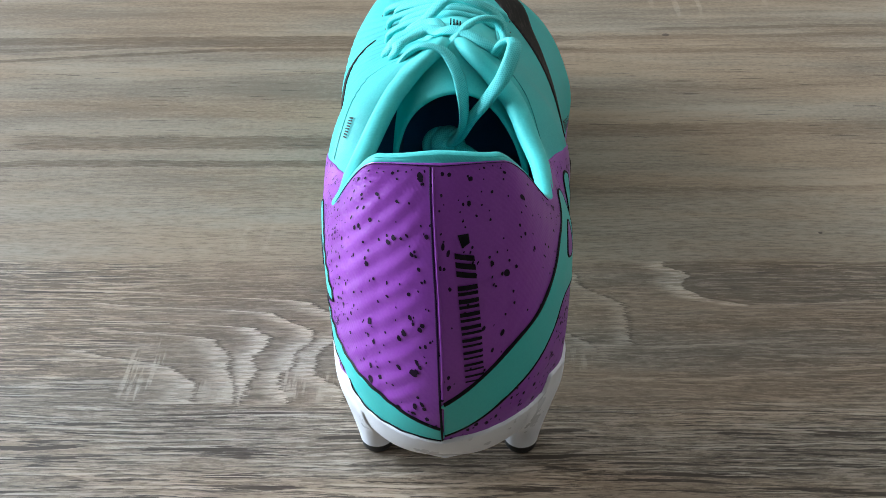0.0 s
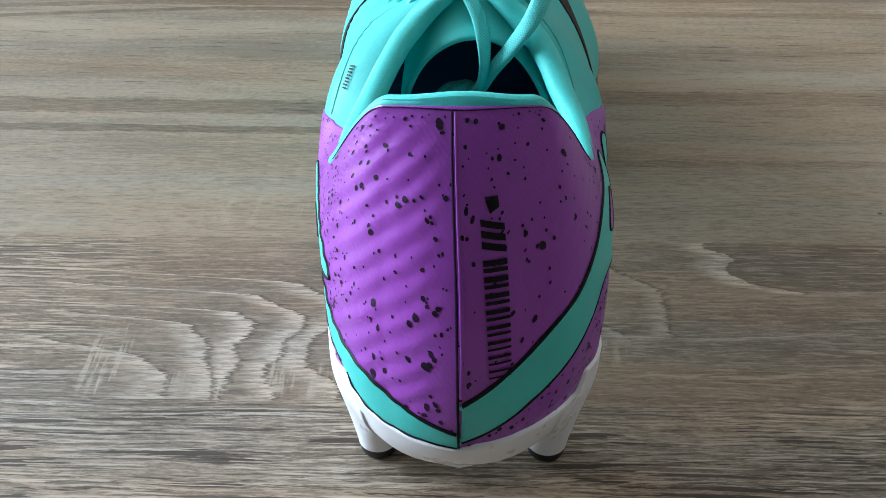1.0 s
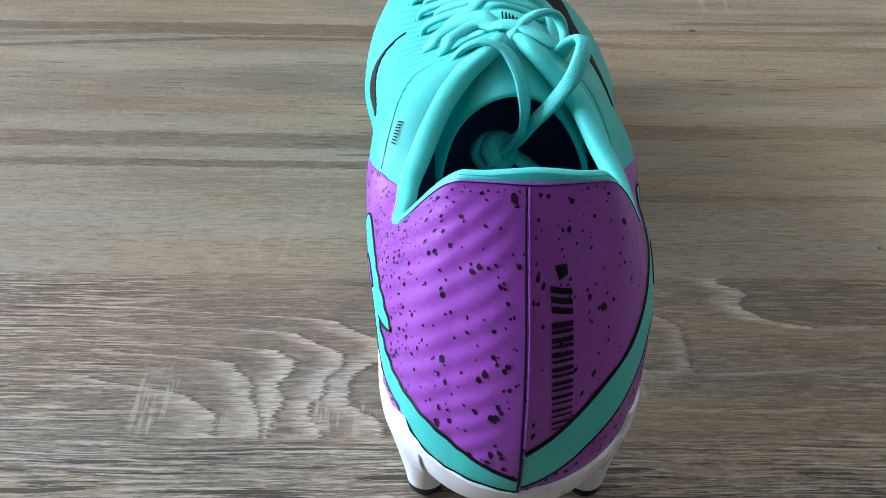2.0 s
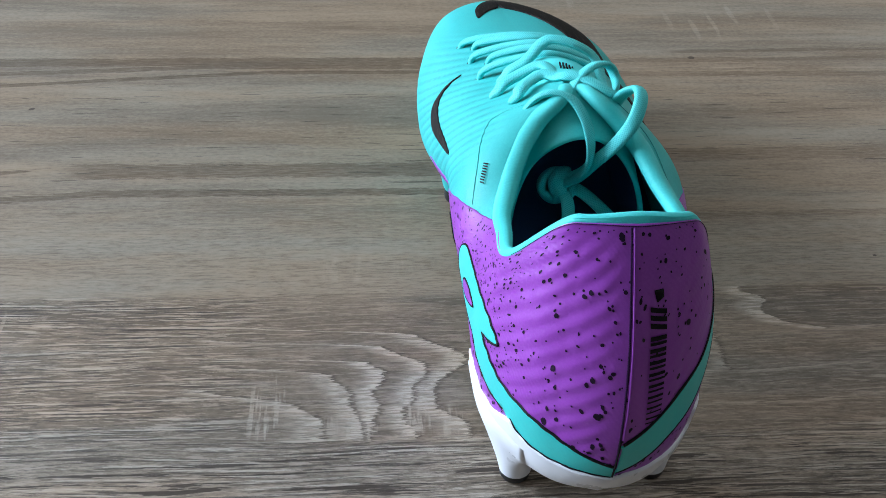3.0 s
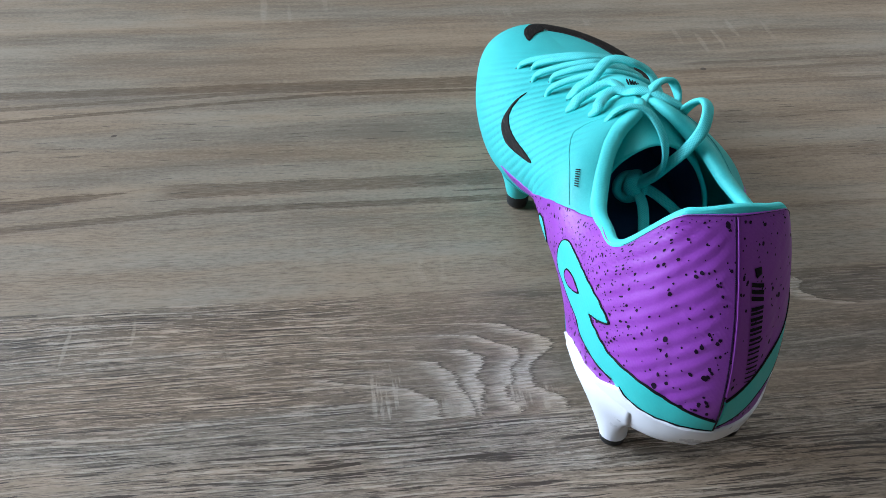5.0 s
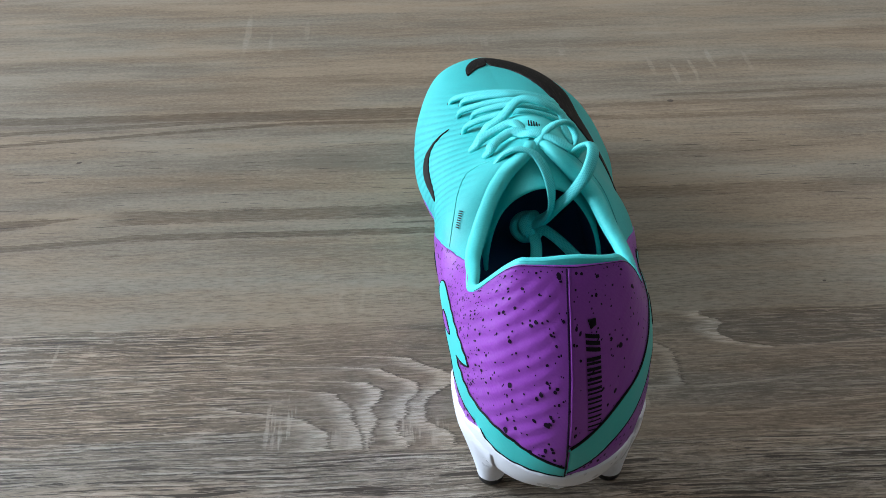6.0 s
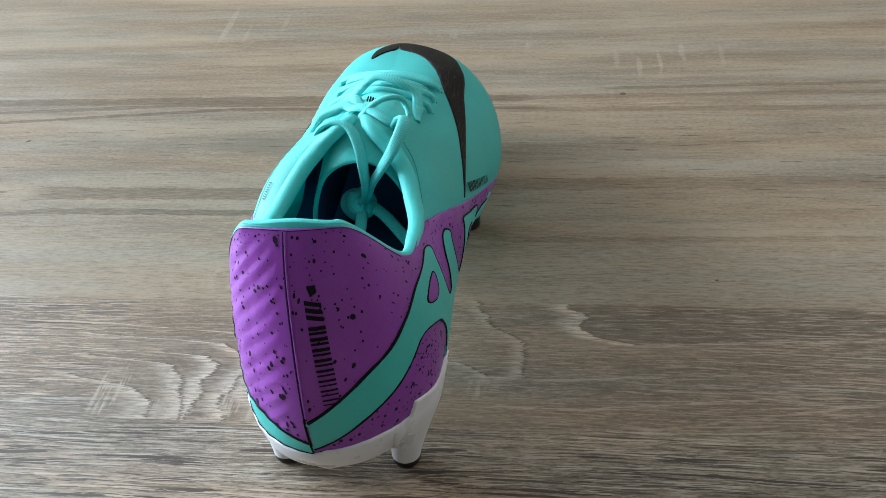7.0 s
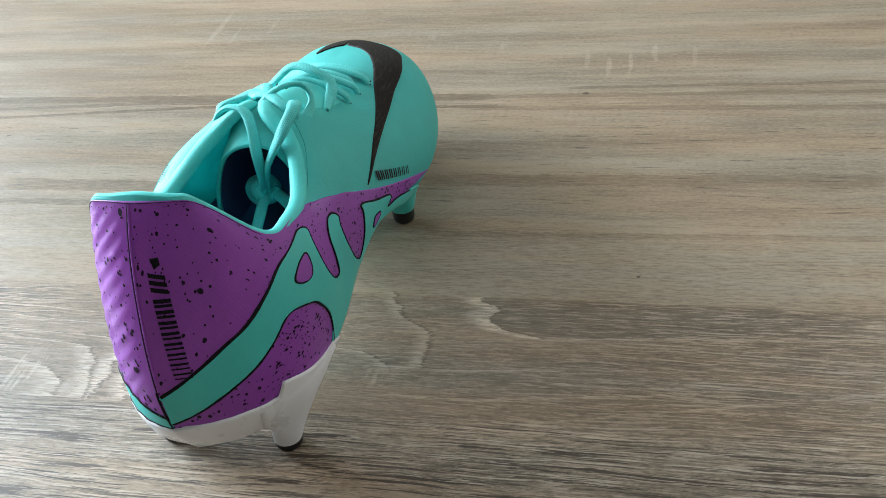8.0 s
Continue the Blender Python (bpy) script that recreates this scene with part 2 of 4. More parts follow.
    # the dark lens beside the boot: its left end is the last ring above
    lens = mul(step(sub(x, rim), -0.0004, 0.0006), mul(step(sub(sub(y, mul(sub(x, 0.098), 0.068)), mul(ragged, 0.25)), 0.0708, 0.0722), step(add(y, mul(above(x, 0.177), 0.20)), 0.0948, 0.0940)))
    lens = mul(lens, step(add(x, mul(ragged, 3.0)), 0.214, 0.203))
    colour = n.mix(mul(lens, step(middle, 0.35, 0.65, 0.85, 0.55)), colour, n.mix(step(fine, 0.35, 0.65), (0.102, 0.080, 0.058), (0.150, 0.121, 0.090)))
    # the left one ends in a point
    small = mul(between(add(sub(y, mul(sub(x, -0.054), -0.02)), mul(ragged, 0.2)), 0.0868, 0.0915, 0.0006), mul(step(sub(add(x, mul(ragged, 1.5)), mul(n.math("ABSOLUTE", sub(y, 0.0905)), 5.0)), -0.054, -0.050), step(x, 0.03, 0.0)))
    colour = n.mix(mul(small, 0.7), colour, (0.112, 0.088, 0.064))
    # pale growth lines to the right of the boot: height, where it begins to rise, slope, from and to
    for base, start, slope, x0, x1 in ((0.0522, 0.070, 0.08, 0.045, 0.108), (0.0484, 0.142, 0.19, 0.105, 0.170), (0.0295, 0.105, 0.205, 0.100, 0.260), (0.0380, 0.080, 0.12, 0.045, 0.150), (0.0715, 0.098, 0.066, 0.098, 0.240), (0.0865, 0.205, 0.0, 0.205, 0.300)):
        line = sub(add(y, mul(ragged, 0.35)), add(mul(above(x, start), slope), base))
        on = mul(mul(step(line, -0.0016, -0.0003), step(line, 0.0005, 0.0)), mul(between(x, x0, x1, 0.006), add(mul(comb, 0.7), 0.3)))
        colour = n.mix(mul(on, 0.85), colour, (0.405, 0.350, 0.280))

    # long pale grain lines with a painted shadow along each, dark fissures in the near part, short cracks in the far
    # part
    grainy = n.math("MAXIMUM", near, mul(flat, n.math("MAXIMUM", step(x, -0.080, -0.125), step(x, 0.085, 0.16, 0.0, 0.55))))
    pale_line = step(streaks(22, 760, 5, 0.68, 23.0), 0.54, 0.575)
    # the same lines shifted and darkened, a relief shadow put into the colour
    line_shadow = step(streaks(22, 760, 5, 0.68, 23.0, 0.0006), 0.55, 0.585)
    pale_hair = step(streaks(75, 1000, 4, 0.7, 27.0), 0.535, 0.575)
    colour = n.mix(mul(line_shadow, add(mul(grainy, 0.60), 0.03)), colour, (0.064, 0.048, 0.034))
    colour = n.mix(mul(mul(pale_line, step(fine, 0.35, 0.55, 0.6, 1.0)), add(mul(grainy, 0.95), 0.05)), colour, (0.470, 0.415, 0.342))
    colour = n.mix(mul(pale_hair, add(mul(grainy, 0.30), add(mul(flat, 0.22), mul(invert(calm), 0.20)))), colour, (0.425, 0.352, 0.285))
    dark_line = step(streaks(24, 820, 5, 0.68, 7.0), 0.565, 0.595)
    dark_hair = step(streaks(80, 900, 4, 0.7, 3.0), 0.55, 0.61)
    front = step(y, 0.031, 0.018)
    fissure = mul(step(streaks(22, 480, 4, 0.62, 17.0), 0.57, 0.588), front)
    short = mul(step(streaks(36, 620, 4, 0.6, 41.0), 0.612, 0.65), mul(far, add(mul(between(y, 0.150, 0.245, 0.02), 0.60), 0.06)))
    border = mul(between(add(sub(y, mul(above(x, 0.05), 0.03)), wander), 0.0240, 0.0254, 0.0003), step(middle, 0.40, 0.52))
    crack = n.math("MAXIMUM", n.math("MAXIMUM", mul(dark_line, add(mul(grainy, 0.78), 0.02)), mul(fissure, 0.92)), n.math("MAXIMUM", short, mul(border, 0.5)))
    crack = n.math("MAXIMUM", crack, mul(dark_hair, add(mul(grainy, 0.24), add(mul(flat, 0.16), mul(invert(calm), 0.10)))))
    colour = n.mix(crack, colour, (0.040, 0.028, 0.019))

    # pale rays across the grain: single scratches and combed patches
    for cx, cy, rx, ry, fineness, amount in ((-0.0965, 0.0405, 0.0075, 0.0165, 420, 0.85), (-0.0480, 0.0365, 0.0045, 0.0100, 520, 0.85), (-0.0385, 0.0335, 0.0085, 0.0080, 330, 0.75), (-0.0700, 0.0320, 0.0120, 0.0060, 300, 0.60),
                                             (-0.2133, 0.0755, 0.0016, 0.0130, 0, 0.55), (-0.1897, 0.0800, 0.0014, 0.0080, 0, 0.55), (-0.1415, 0.3580, 0.0040, 0.0300, 0, 0.35), (-0.1265, 0.3450, 0.0022, 0.0140, 0, 0.28), (-0.1050, 0.3600, 0.0030, 0.0160, 0, 0.20),
                                             (0.0970, 0.3050, 0.0030, 0.0120, 0, 0.32), (0.1090, 0.2960, 0.0030, 0.0140, 0, 0.36), (0.1205, 0.3010, 0.0024, 0.0160, 0, 0.36), (0.1335, 0.3130, 0.0030, 0.0130, 0, 0.38), (0.1540, 0.3080, 0.0026, 0.0150, 0, 0.26),
                                             (0.0480, 0.3300, 0.0100, 0.0120, 220, 0.35), (-0.0100, 0.3400, 0.0200, 0.0120, 180, 0.30), (0.1700, 0.1370, 0.0260, 0.0150, 150, 0.24), (-0.0700, 0.1080, 0.0300, 0.0090, 190, 0.30), (0.0400, 0.0460, 0.0060, 0.0060, 420, 0.45)):
        d = add(n.math("POWER", n.math("ABSOLUTE", div(sub(add(x, mul(sway, 0.006)), cx), rx if fineness else rx * 0.6)), 2.0), n.math("POWER", n.math("ABSOLUTE", div(sub(y, cy), ry)), 2.0))
        tick = mul(step(d, 1.0, 0.35), step(fine, 0.40, 0.55, amount * 0.25, amount))
        if fineness:
            c = n.add("ShaderNodeCombineXYZ")
            n.put(add(mul(x, fineness), cx * 900), c.inputs[0])
            n.put(mul(y, fineness * 0.09), c.inputs[1])
            tick = mul(tick, step(n.noise(c.outputs[0], 1, 3, 0.6), 0.50, 0.62))
        colour = n.mix(mul(tick, step(y, 0.0255, 0.0275)), colour, (0.440, 0.388, 0.318))

    # lone dark flecks
    for cx, cy, r in ((-0.212, 0.2195, 0.0014), (0.1330, 0.1110, 0.0009), (0.0995, 0.2655, 0.0020)):
        d = add(n.math("POWER", n.math("ABSOLUTE", div(sub(x, cx), r)), 2.0), n.math("POWER", n.math("ABSOLUTE", div(sub(y, cy), r * 0.75)), 2.0))
        colour = n.mix(mul(step(add(d, spread(speck, 1.4)), 1.0, 0.6), 0.85), colour, (0.05, 0.034, 0.024))
    hue = n.mix(step(streaks(5, 34, 4, 0.6, 61.0), 0.38, 0.62), (1.14, 0.99, 0.88), (1.04, 1.01, 1.00))
    n.colour(n.mix(1.0, colour, hue, "MULTIPLY"))
    n.rough(step(tone, 0.25, 0.75, 0.56, 0.46))
    n.bump(sub(add(mul(fine, 0.35), mul(comb, 0.1)), crack), 0.45, 0.00024)
    return mat


WOOD = oak_laminate()


def plain(name, dark, light, scale, rough, relief=0.0005):
    mat = material(name, rough)
    n = Nodes(mat)
    s = n.noise(n.coords(), scale, 6, 0.6)
    n.colour(n.mix(n.step(s, 0.3, 0.7), dark, light))
    n.bump(s, 0.3, relief)
    return mat


PLASTER = plain("beige_plaster", (0.225, 0.20, 0.165), (0.26, 0.232, 0.19), 9, 0.9)
CEILING = plain("white_ceiling_paint", (0.46, 0.445, 0.415), (0.51, 0.495, 0.46), 7, 0.9)
FLOORING = plain("brown_floor_boards", (0.14, 0.095, 0.062), (0.20, 0.14, 0.09), 5, 0.5)
FRAME = plain("white_window_paint", (0.74, 0.74, 0.73), (0.80, 0.80, 0.79), 30, 0.4)
LEGS = plain("dark_grey_metal", (0.06, 0.06, 0.065), (0.09, 0.09, 0.095), 40, 0.45)

# ---- the form of the boot ----
# Four guide lines run round the boot from the toe along one side, round the heel and back: the sole's edge, the lower side, the upper side
# and the topline (collar, throat and ridge). A cubic through the four gives each cross profile.
SOLE_L = [(-.0142, -.0030, .0193), (-.0280, .015, .019), (-.0312, .037, .021), (-.0290, .055, .0220), (-.0245, .075, .0300), (-.025, .100, .0345),
          (-.033, .130, .0235), (-.037, .160, .018), (-.035, .195, .019), (-.025, .230, .021)]
SOLE_R = [(.0142, -.0030, .0193), (.0293, .015, .019), (.0320, .037, .021), (.0320, .055, .0215), (.0325, .075, .0280), (.034, .100, .0315),
          (.038, .130, .0225), (.038, .160, .018), (.033, .190, .019), (.0165, .228, .021)]
LOW_L = [(-.0178, -.0068, .046), (-.0288, .014, .043), (-.0333, .037, .043), (-.0343, .055, .043), (-.0345, .075, .042), (-.0335, .100, .040),
         (-.0390, .130, .036), (-.0425, .160, .033), (-.0405, .197, .033), (-.0300, .232, .034)]
LOW_R = [(.0178, -.0068, .046), (.0307, .014, .043), (.0342, .037, .043), (.0345, .055, .043), (.0360, .075, .042), (.0374, .100, .040),
         (.0408, .130, .036), (.0440, .160, .033), (.0380, .194, .033), (.0195, .231, .034)]
HIGH_L = [(-.0175, -.0005, .080), (-.0284, .017, .064), (-.0329, .037, .060), (-.0349, .053, .060), (-.0349, .073, .0645), (-.0340, .100, .0608),
          (-.0333, .130, .056), (-.0318, .160, .052), (-.0305, .192, .050), (-.0245, .2215, .0475)]
HIGH_R = [(.0178, -.0005, .080), (.0293, .017, .064), (.0331, .037, .060), (.0330, .053, .060), (.0342, .073, .0645), (.0322, .100, .062),
          (.0322, .130, .057), (.0315, .160, .053), (.0280, .191, .0505), (.0135, .220, .0475)]
TOP_L = [(-.0138, .0053, .1036), (-.0268, .0205, .081), (-.0268, .038, .074), (-.0245, .055, .0725), (-.0145, .077, .082), (-.003, .089, .089),
         (.0, .125, .0738), (-.0015, .155, .0660), (-.004, .185, .0585), (-.006, .206, .0545)]
TOP_R = [(.0128, .0053, .1040), (.0258, .0230, .080), (.0272, .040, .074), (.0250, .058, .0735), (.0173, .0755, .0815), (.005, .089, .089),
         (.0, .125, .0738), (-.0015, .155, .0660), (-.004, .185, .0585), (-.006, .206, .0545)]
HEEL = [(0, -.0068, .0193), (0, -.0150, .046), (0, -.0085, .080), (0, .0034, .1056)]
TOE = [(-.0055, .245, .024), (-.006, .2515, .034), (-.007, .2360, .0450), (-.0075, .221, .0515)]
SIDE = len(SOLE_L) + 1                      # stations from heel to toe
GUIDES = [np.array(left[::-1] + [heel] + right + [toe]) for left, right, heel, toe in
          zip((SOLE_L, LOW_L, HIGH_L, TOP_L), (SOLE_R, LOW_R, HIGH_R, TOP_R), HEEL, TOE)]


TANGENTS = [(np.roll(g, -1, axis=0) - np.roll(g, 1, axis=0)) / 2 for g in GUIDES]
# the topline is level across the heel and breaks into its slopes at two corners
for corner, turn in ((SIDE - 2, 1), (SIDE, -1)):
    TANGENTS[3][corner] = TANGENTS[3][corner] * (1.0, 0.6, 0.0) + np.array((0, 0, 0.0022 * turn))


def along(k, a):
    """Guide line k, closed and smooth, at station a: 0 heel, negative to one side, +-SIDE toe."""
    points, slopes = GUIDES[k], TANGENTS[k]
    n = len(points)
    s = np.asarray(a, float) + SIDE - 1
    i = np.floor(s).astype(int)
    f = (s - i)[..., None]
    p, q, u, v = points[i % n], points[(i + 1) % n], slopes[i % n], slopes[(i + 1) % n]
    return p + f * (u + f * (3 * (q - p) - 2 * u - v + f * (2 * (p - q) + u + v)))


def crease(a):
    """How far the heel stands back from its round form: a blunt ridge along the seam, flatter cheeks beside it."""
    d = np.abs((np.asarray(a, float) + SIDE) % (2 * SIDE) - SIDE)
    return np.interp(d, [0, 0.80, 1.0, 1.3, 2.0], [-0.0021, 0.0009, 0.0010, 0.0007, 0.0])


def form(a, h):
    """The boot's skin at station a and height h, 0 at the sole's edge to 1 at the topline."""
    h = np.asarray(h, float)[..., None]
    b, l, u, t = (along(k, a) for k in range(4))
    ridge = crease(a)[..., None] * (1 - h ** 4) * np.clip(0.10 + 2.6 * h, 0, 1) * np.array((0.0, 1.0, 0.0))
    return ridge + (-4.5 * b * (h - 1 / 3) * (h - 2 / 3) * (h - 1) + 13.5 * l * h * (h - 2 / 3) * (h - 1)
            - 13.5 * u * h * (h - 1 / 3) * (h - 1) + 4.5 * t * h * (h - 1 / 3) * (h - 2 / 3))


def normal(a, h):
    a, h = np.asarray(a, float), np.asarray(h, float)
    e = 0.01
    n = np.cross(form(a + e, h) - form(a - e, h), form(a, h + e) - form(a, h - e))
    return n / np.maximum(np.linalg.norm(n, axis=-1, keepdims=True), 1e-12)


# ---- end of the form ----



def mesh_object(name, verts, faces, mat, parent=None, label="", uv=None, smooth=True):
    me = bpy.data.meshes.new(name)
    me.from_pydata([tuple(map(float, v)) for v in verts], [], [tuple(int(i) for i in f) for f in faces])
    me.materials.append(mat)
    me.polygons.foreach_set("use_smooth", [smooth] * len(me.polygons))
    if uv is not None:
        layer = me.uv_layers.new(name="UVMap")
        index = np.empty(len(me.loops), int)
        me.loops.foreach_get("vertex_index", index)
        layer.data.foreach_set("uv", np.asarray(uv, float)[index].ravel())
    ob = new(name, me)
    ob.parent = parent
    return tagged(ob, label=label) if label else ob


def part(name, bm, mat, parent, label=""):
    me = bpy.data.meshes.new(name)
    bm.to_mesh(me)
    bm.free()
    me.materials.append(mat)
    ob = new(name, me)
    ob.parent = parent
    return tagged(ob, label=label) if label else ob


def box(bm, low, high, bevel=0.0):
    made = bmesh.ops.create_cube(bm, size=1.0)["verts"]
    size, mid = Vector(high) - Vector(low), (Vector(high) + Vector(low)) / 2
    for v in made:
        v.co = Vector((v.co.x * size.x, v.co.y * size.y, v.co.z * size.z)) + mid
    if bevel:
        edges = list({e for v in made for e in v.link_edges})
        bmesh.ops.bevel(bm, geom=edges, offset=bevel, segments=2, affect="EDGES")
    return bm


def grid_faces(rows, cols, closed=False, flip=False):
    out = []
    for i in range(rows if closed else rows - 1):
        for j in range(cols - 1):
            k, l = i * cols + j, (i + 1) % rows * cols + j
            out.append((k, k + 1, l + 1, l) if flip else (k, l, l + 1, k + 1))
    return out


# ---- the room ----
# The unseen walls stand round the table, spaced for their bounce light, with two windows, the small one added; the
# table's top is at height 0.
X0, X1, Y0, Y1, Z0, Z1 = -2.46, 1.5, -3.6, 2.45, -0.75, 1.75
THICK = 0.16


def wall(name, low, high, hole=None, axis=0):
    """A wall as boxes round its opening; hole: from, to along the wall, and its heights."""
    bm = bmesh.new()
    if hole is None:
        box(bm, low, high)
    else:
        a, b, c, d = hole
        k = 1 - axis
        for lo, hi, z0, z1 in ((low[k], a, low[2], high[2]), (b, high[k], low[2], high[2]), (a, b, low[2], c), (a, b, d, high[2])):
            p, q = list(low), list(high)
            p[k], q[k], p[2], q[2] = lo, hi, z0, z1
            box(bm, p, q)
    return tagged(part(name, bm, PLASTER, None, "warm white plastered wall of the room"), category="wall", kind="structure")


wall("wall_west", (X0 - THICK, Y0, Z0), (X0, Y1, Z1), (0.0, 1.95, 0.05, 1.55), 0)
wall("wall_north", (X0 - THICK, Y1, Z0), (X1 + THICK, Y1 + THICK, Z1))
wall("wall_east", (X1, Y0, Z0), (X1 + THICK, Y1, Z1), (0.65, 1.75, 0.25, 1.35), 0)
wall("wall_south", (X0 - THICK, Y0 - THICK, Z0), (X1 + THICK, Y0, Z1))
tagged(part("floor", box(bmesh.new(), (X0 - THICK, Y0 - THICK, Z0 - 0.1), (X1 + THICK, Y1 + THICK, Z0)), FLOORING, None, "brown wooden floor of the room"), category="floor", kind="structure")
tagged(part("ceiling", box(bmesh.new(), (X0 - THICK, Y0 - THICK, Z1), (X1 + THICK, Y1 + THICK, Z1 + 0.1)), CEILING, None, "plain white painted ceiling of the room"), category="ceiling", kind="structure")


def window(name, low, high, axis):
    """A painted frame with a cross bar, in an opening."""
    k = 1 - axis
    root = tagged(new(name), "unseen white painted window frame set in the wall", "window", kind="structure")
    bm = bmesh.new()
    w = 0.05
    for lo, hi, z0, z1 in ((low[k], low[k] + w, low[2], high[2]), (high[k] - w, high[k], low[2], high[2]), (low[k] + w, high[k] - w, low[2], low[2] + w),
                           (low[k] + w, high[k] - w, high[2] - w, high[2])):
        p, q = list(low), list(high)
        p[k], q[k], p[2], q[2] = lo, hi, z0, z1
        box(bm, p, q, 0.004)
    part("window_frame", bm, FRAME, root)


window("window_1", (X0 - 0.15, 0.0, 0.05), (X0 - 0.10, 1.95, 1.55), 0)
# unseen second opening, added to hold the fill lamp for the boot's outer side
window("fill_window", (X1 + 0.10, 0.65, 0.25), (X1 + 0.15, 1.75, 1.35), 0)

# ---- the table ----
table = tagged(new("table"), "wooden table with a grey-brown oak grain top", "table")
top = part("tabletop", box(bmesh.new(), (-0.75, -0.30, -0.028), (0.75, 0.60, 0.0), 0.002), WOOD, table, "grey-brown oak laminate tabletop")
for lx in (-0.69, 0.69):
    for ly in (-0.24, 0.54):
        part("leg", box(bmesh.new(), (lx - 0.025, ly - 0.025, Z0), (lx + 0.025, ly + 0.025, -0.028), 0.003), LEGS, table, "dark grey square table leg")

# ---- the boot: means ----
boot = tagged(new("football_boot"), "turquoise and purple speckled football boot with tied laces on the table", "football boot")
KA, KH = 22.0, 85.0                        # millimetres for a station, and from sole to topline: the unrolled skin


def smoothstep(v, low, high):
    f = np.clip((v - low) / (high - low), 0, 1)
    return f * f * (3 - 2 * f)


def ribs(a, h):
    """The embossed ridges of the skin, in metres: slanting ones at the heel, finer ones over the forefoot."""
    a, h = np.asarray(a, float), np.asarray(h, float)
    a = (a + SIDE) % (2 * SIDE) - SIDE
    rise = form(a, h)[..., 2] * 1000 - 19
    heel = 0.5 + 0.5 * np.sin(2 * np.pi * (rise - 0.90 * KA * a) / 6.0)
    where = smoothstep(-a, 0.10, 0.45) * smoothstep(-a, 3.4, 2.2) * smoothstep(h, 0.98, 0.80)
    where = where + 0.16 * smoothstep(a, 0.15, 0.6) * smoothstep(a, 2.6, 1.4)
    vamp = 0.5 + 0.5 * np.sin(2 * np.pi * KA * (a - 2.0 * h) / 4.0)
    over = smoothstep(-a, 4.9, 5.6) * smoothstep(-a, 9.5, 8.0) * smoothstep(h, 0.95, 0.8) * smoothstep(h, 0.22, 0.36)
    fine = 0.5 + 0.5 * np.sin(2 * np.pi * (KH * h - 1.3 * KA * a) / 2.1)
    quarter = smoothstep(-a, 3.2, 3.6) * smoothstep(-a, 5.0, 4.6) * smoothstep(h, 0.6, 0.75)
    close = 0.5 + 0.5 * np.sin(2 * np.pi * (rise - 0.2 * KA * a) / 1.6)
    shoulder = smoothstep(-a, 0.5, 1.0) * smoothstep(-a, 2.6, 2.1) * smoothstep(h, 0.72, 0.80) * smoothstep(h, 0.955, 0.92)
    return 0.00026 * heel * where + 0.00024 * vamp * over + 0.00010 * fine * quarter + 0.00007 * close * shoulder


def skin(a, h, out=0.0):
    """A point of the boot's surface, its ridges included, moved outwards by out metres."""
    return form(a, h) + normal(a, h) * (ribs(a, h) + out)[..., None]


def smooth_line(points, closed=False, times=4):
    """A rounded line through plane points, and evenly dense."""
    p = np.array(points, float)
    n = len(p)
    out = []
    for i in range(n if closed else n - 1):
        p0, p1, p2, p3 = (p[(i + d) % n] if closed else p[min(max(i + d, 0), n - 1)] for d in (-1, 0, 1, 2))
        for k in range(times):
            f = k / times
            out.append(p1 + f * ((p2 - p0) / 2 + f * (p0 - 2.5 * p1 + 2 * p2 - p3 / 2 + f * (1.5 * (p1 - p2) + (p3 - p0) / 2))))
    if not closed:
        out.append(p[-1])
    return np.array(out)


def inside(poly, pts):
    """Which of the points lie inside a closed outline."""
    x, y = pts[:, 0], pts[:, 1]
    odd = np.zeros(len(pts), bool)
    for (x0, y0), (x1, y1) in zip(poly, np.roll(poly, -1, axis=0)):
        if y0 != y1:
            odd ^= ((y0 > y) != (y1 > y)) & (x < (x1 - x0) * (y - y0) / (y1 - y0) + x0)
    return odd


def near_line(poly, pts):
    """The distance of each point from a closed outline."""
    best = np.full(len(pts), 1e9)
    for p, q in zip(poly, np.roll(poly, -1, axis=0)):
        d = q - p
        f = np.clip(((pts - p) @ d) / max(d @ d, 1e-12), 0, 1)
        best = np.minimum(best, np.linalg.norm(pts - p - f[:, None] * d, axis=1))
    return best


MM = np.array((KA, KH))


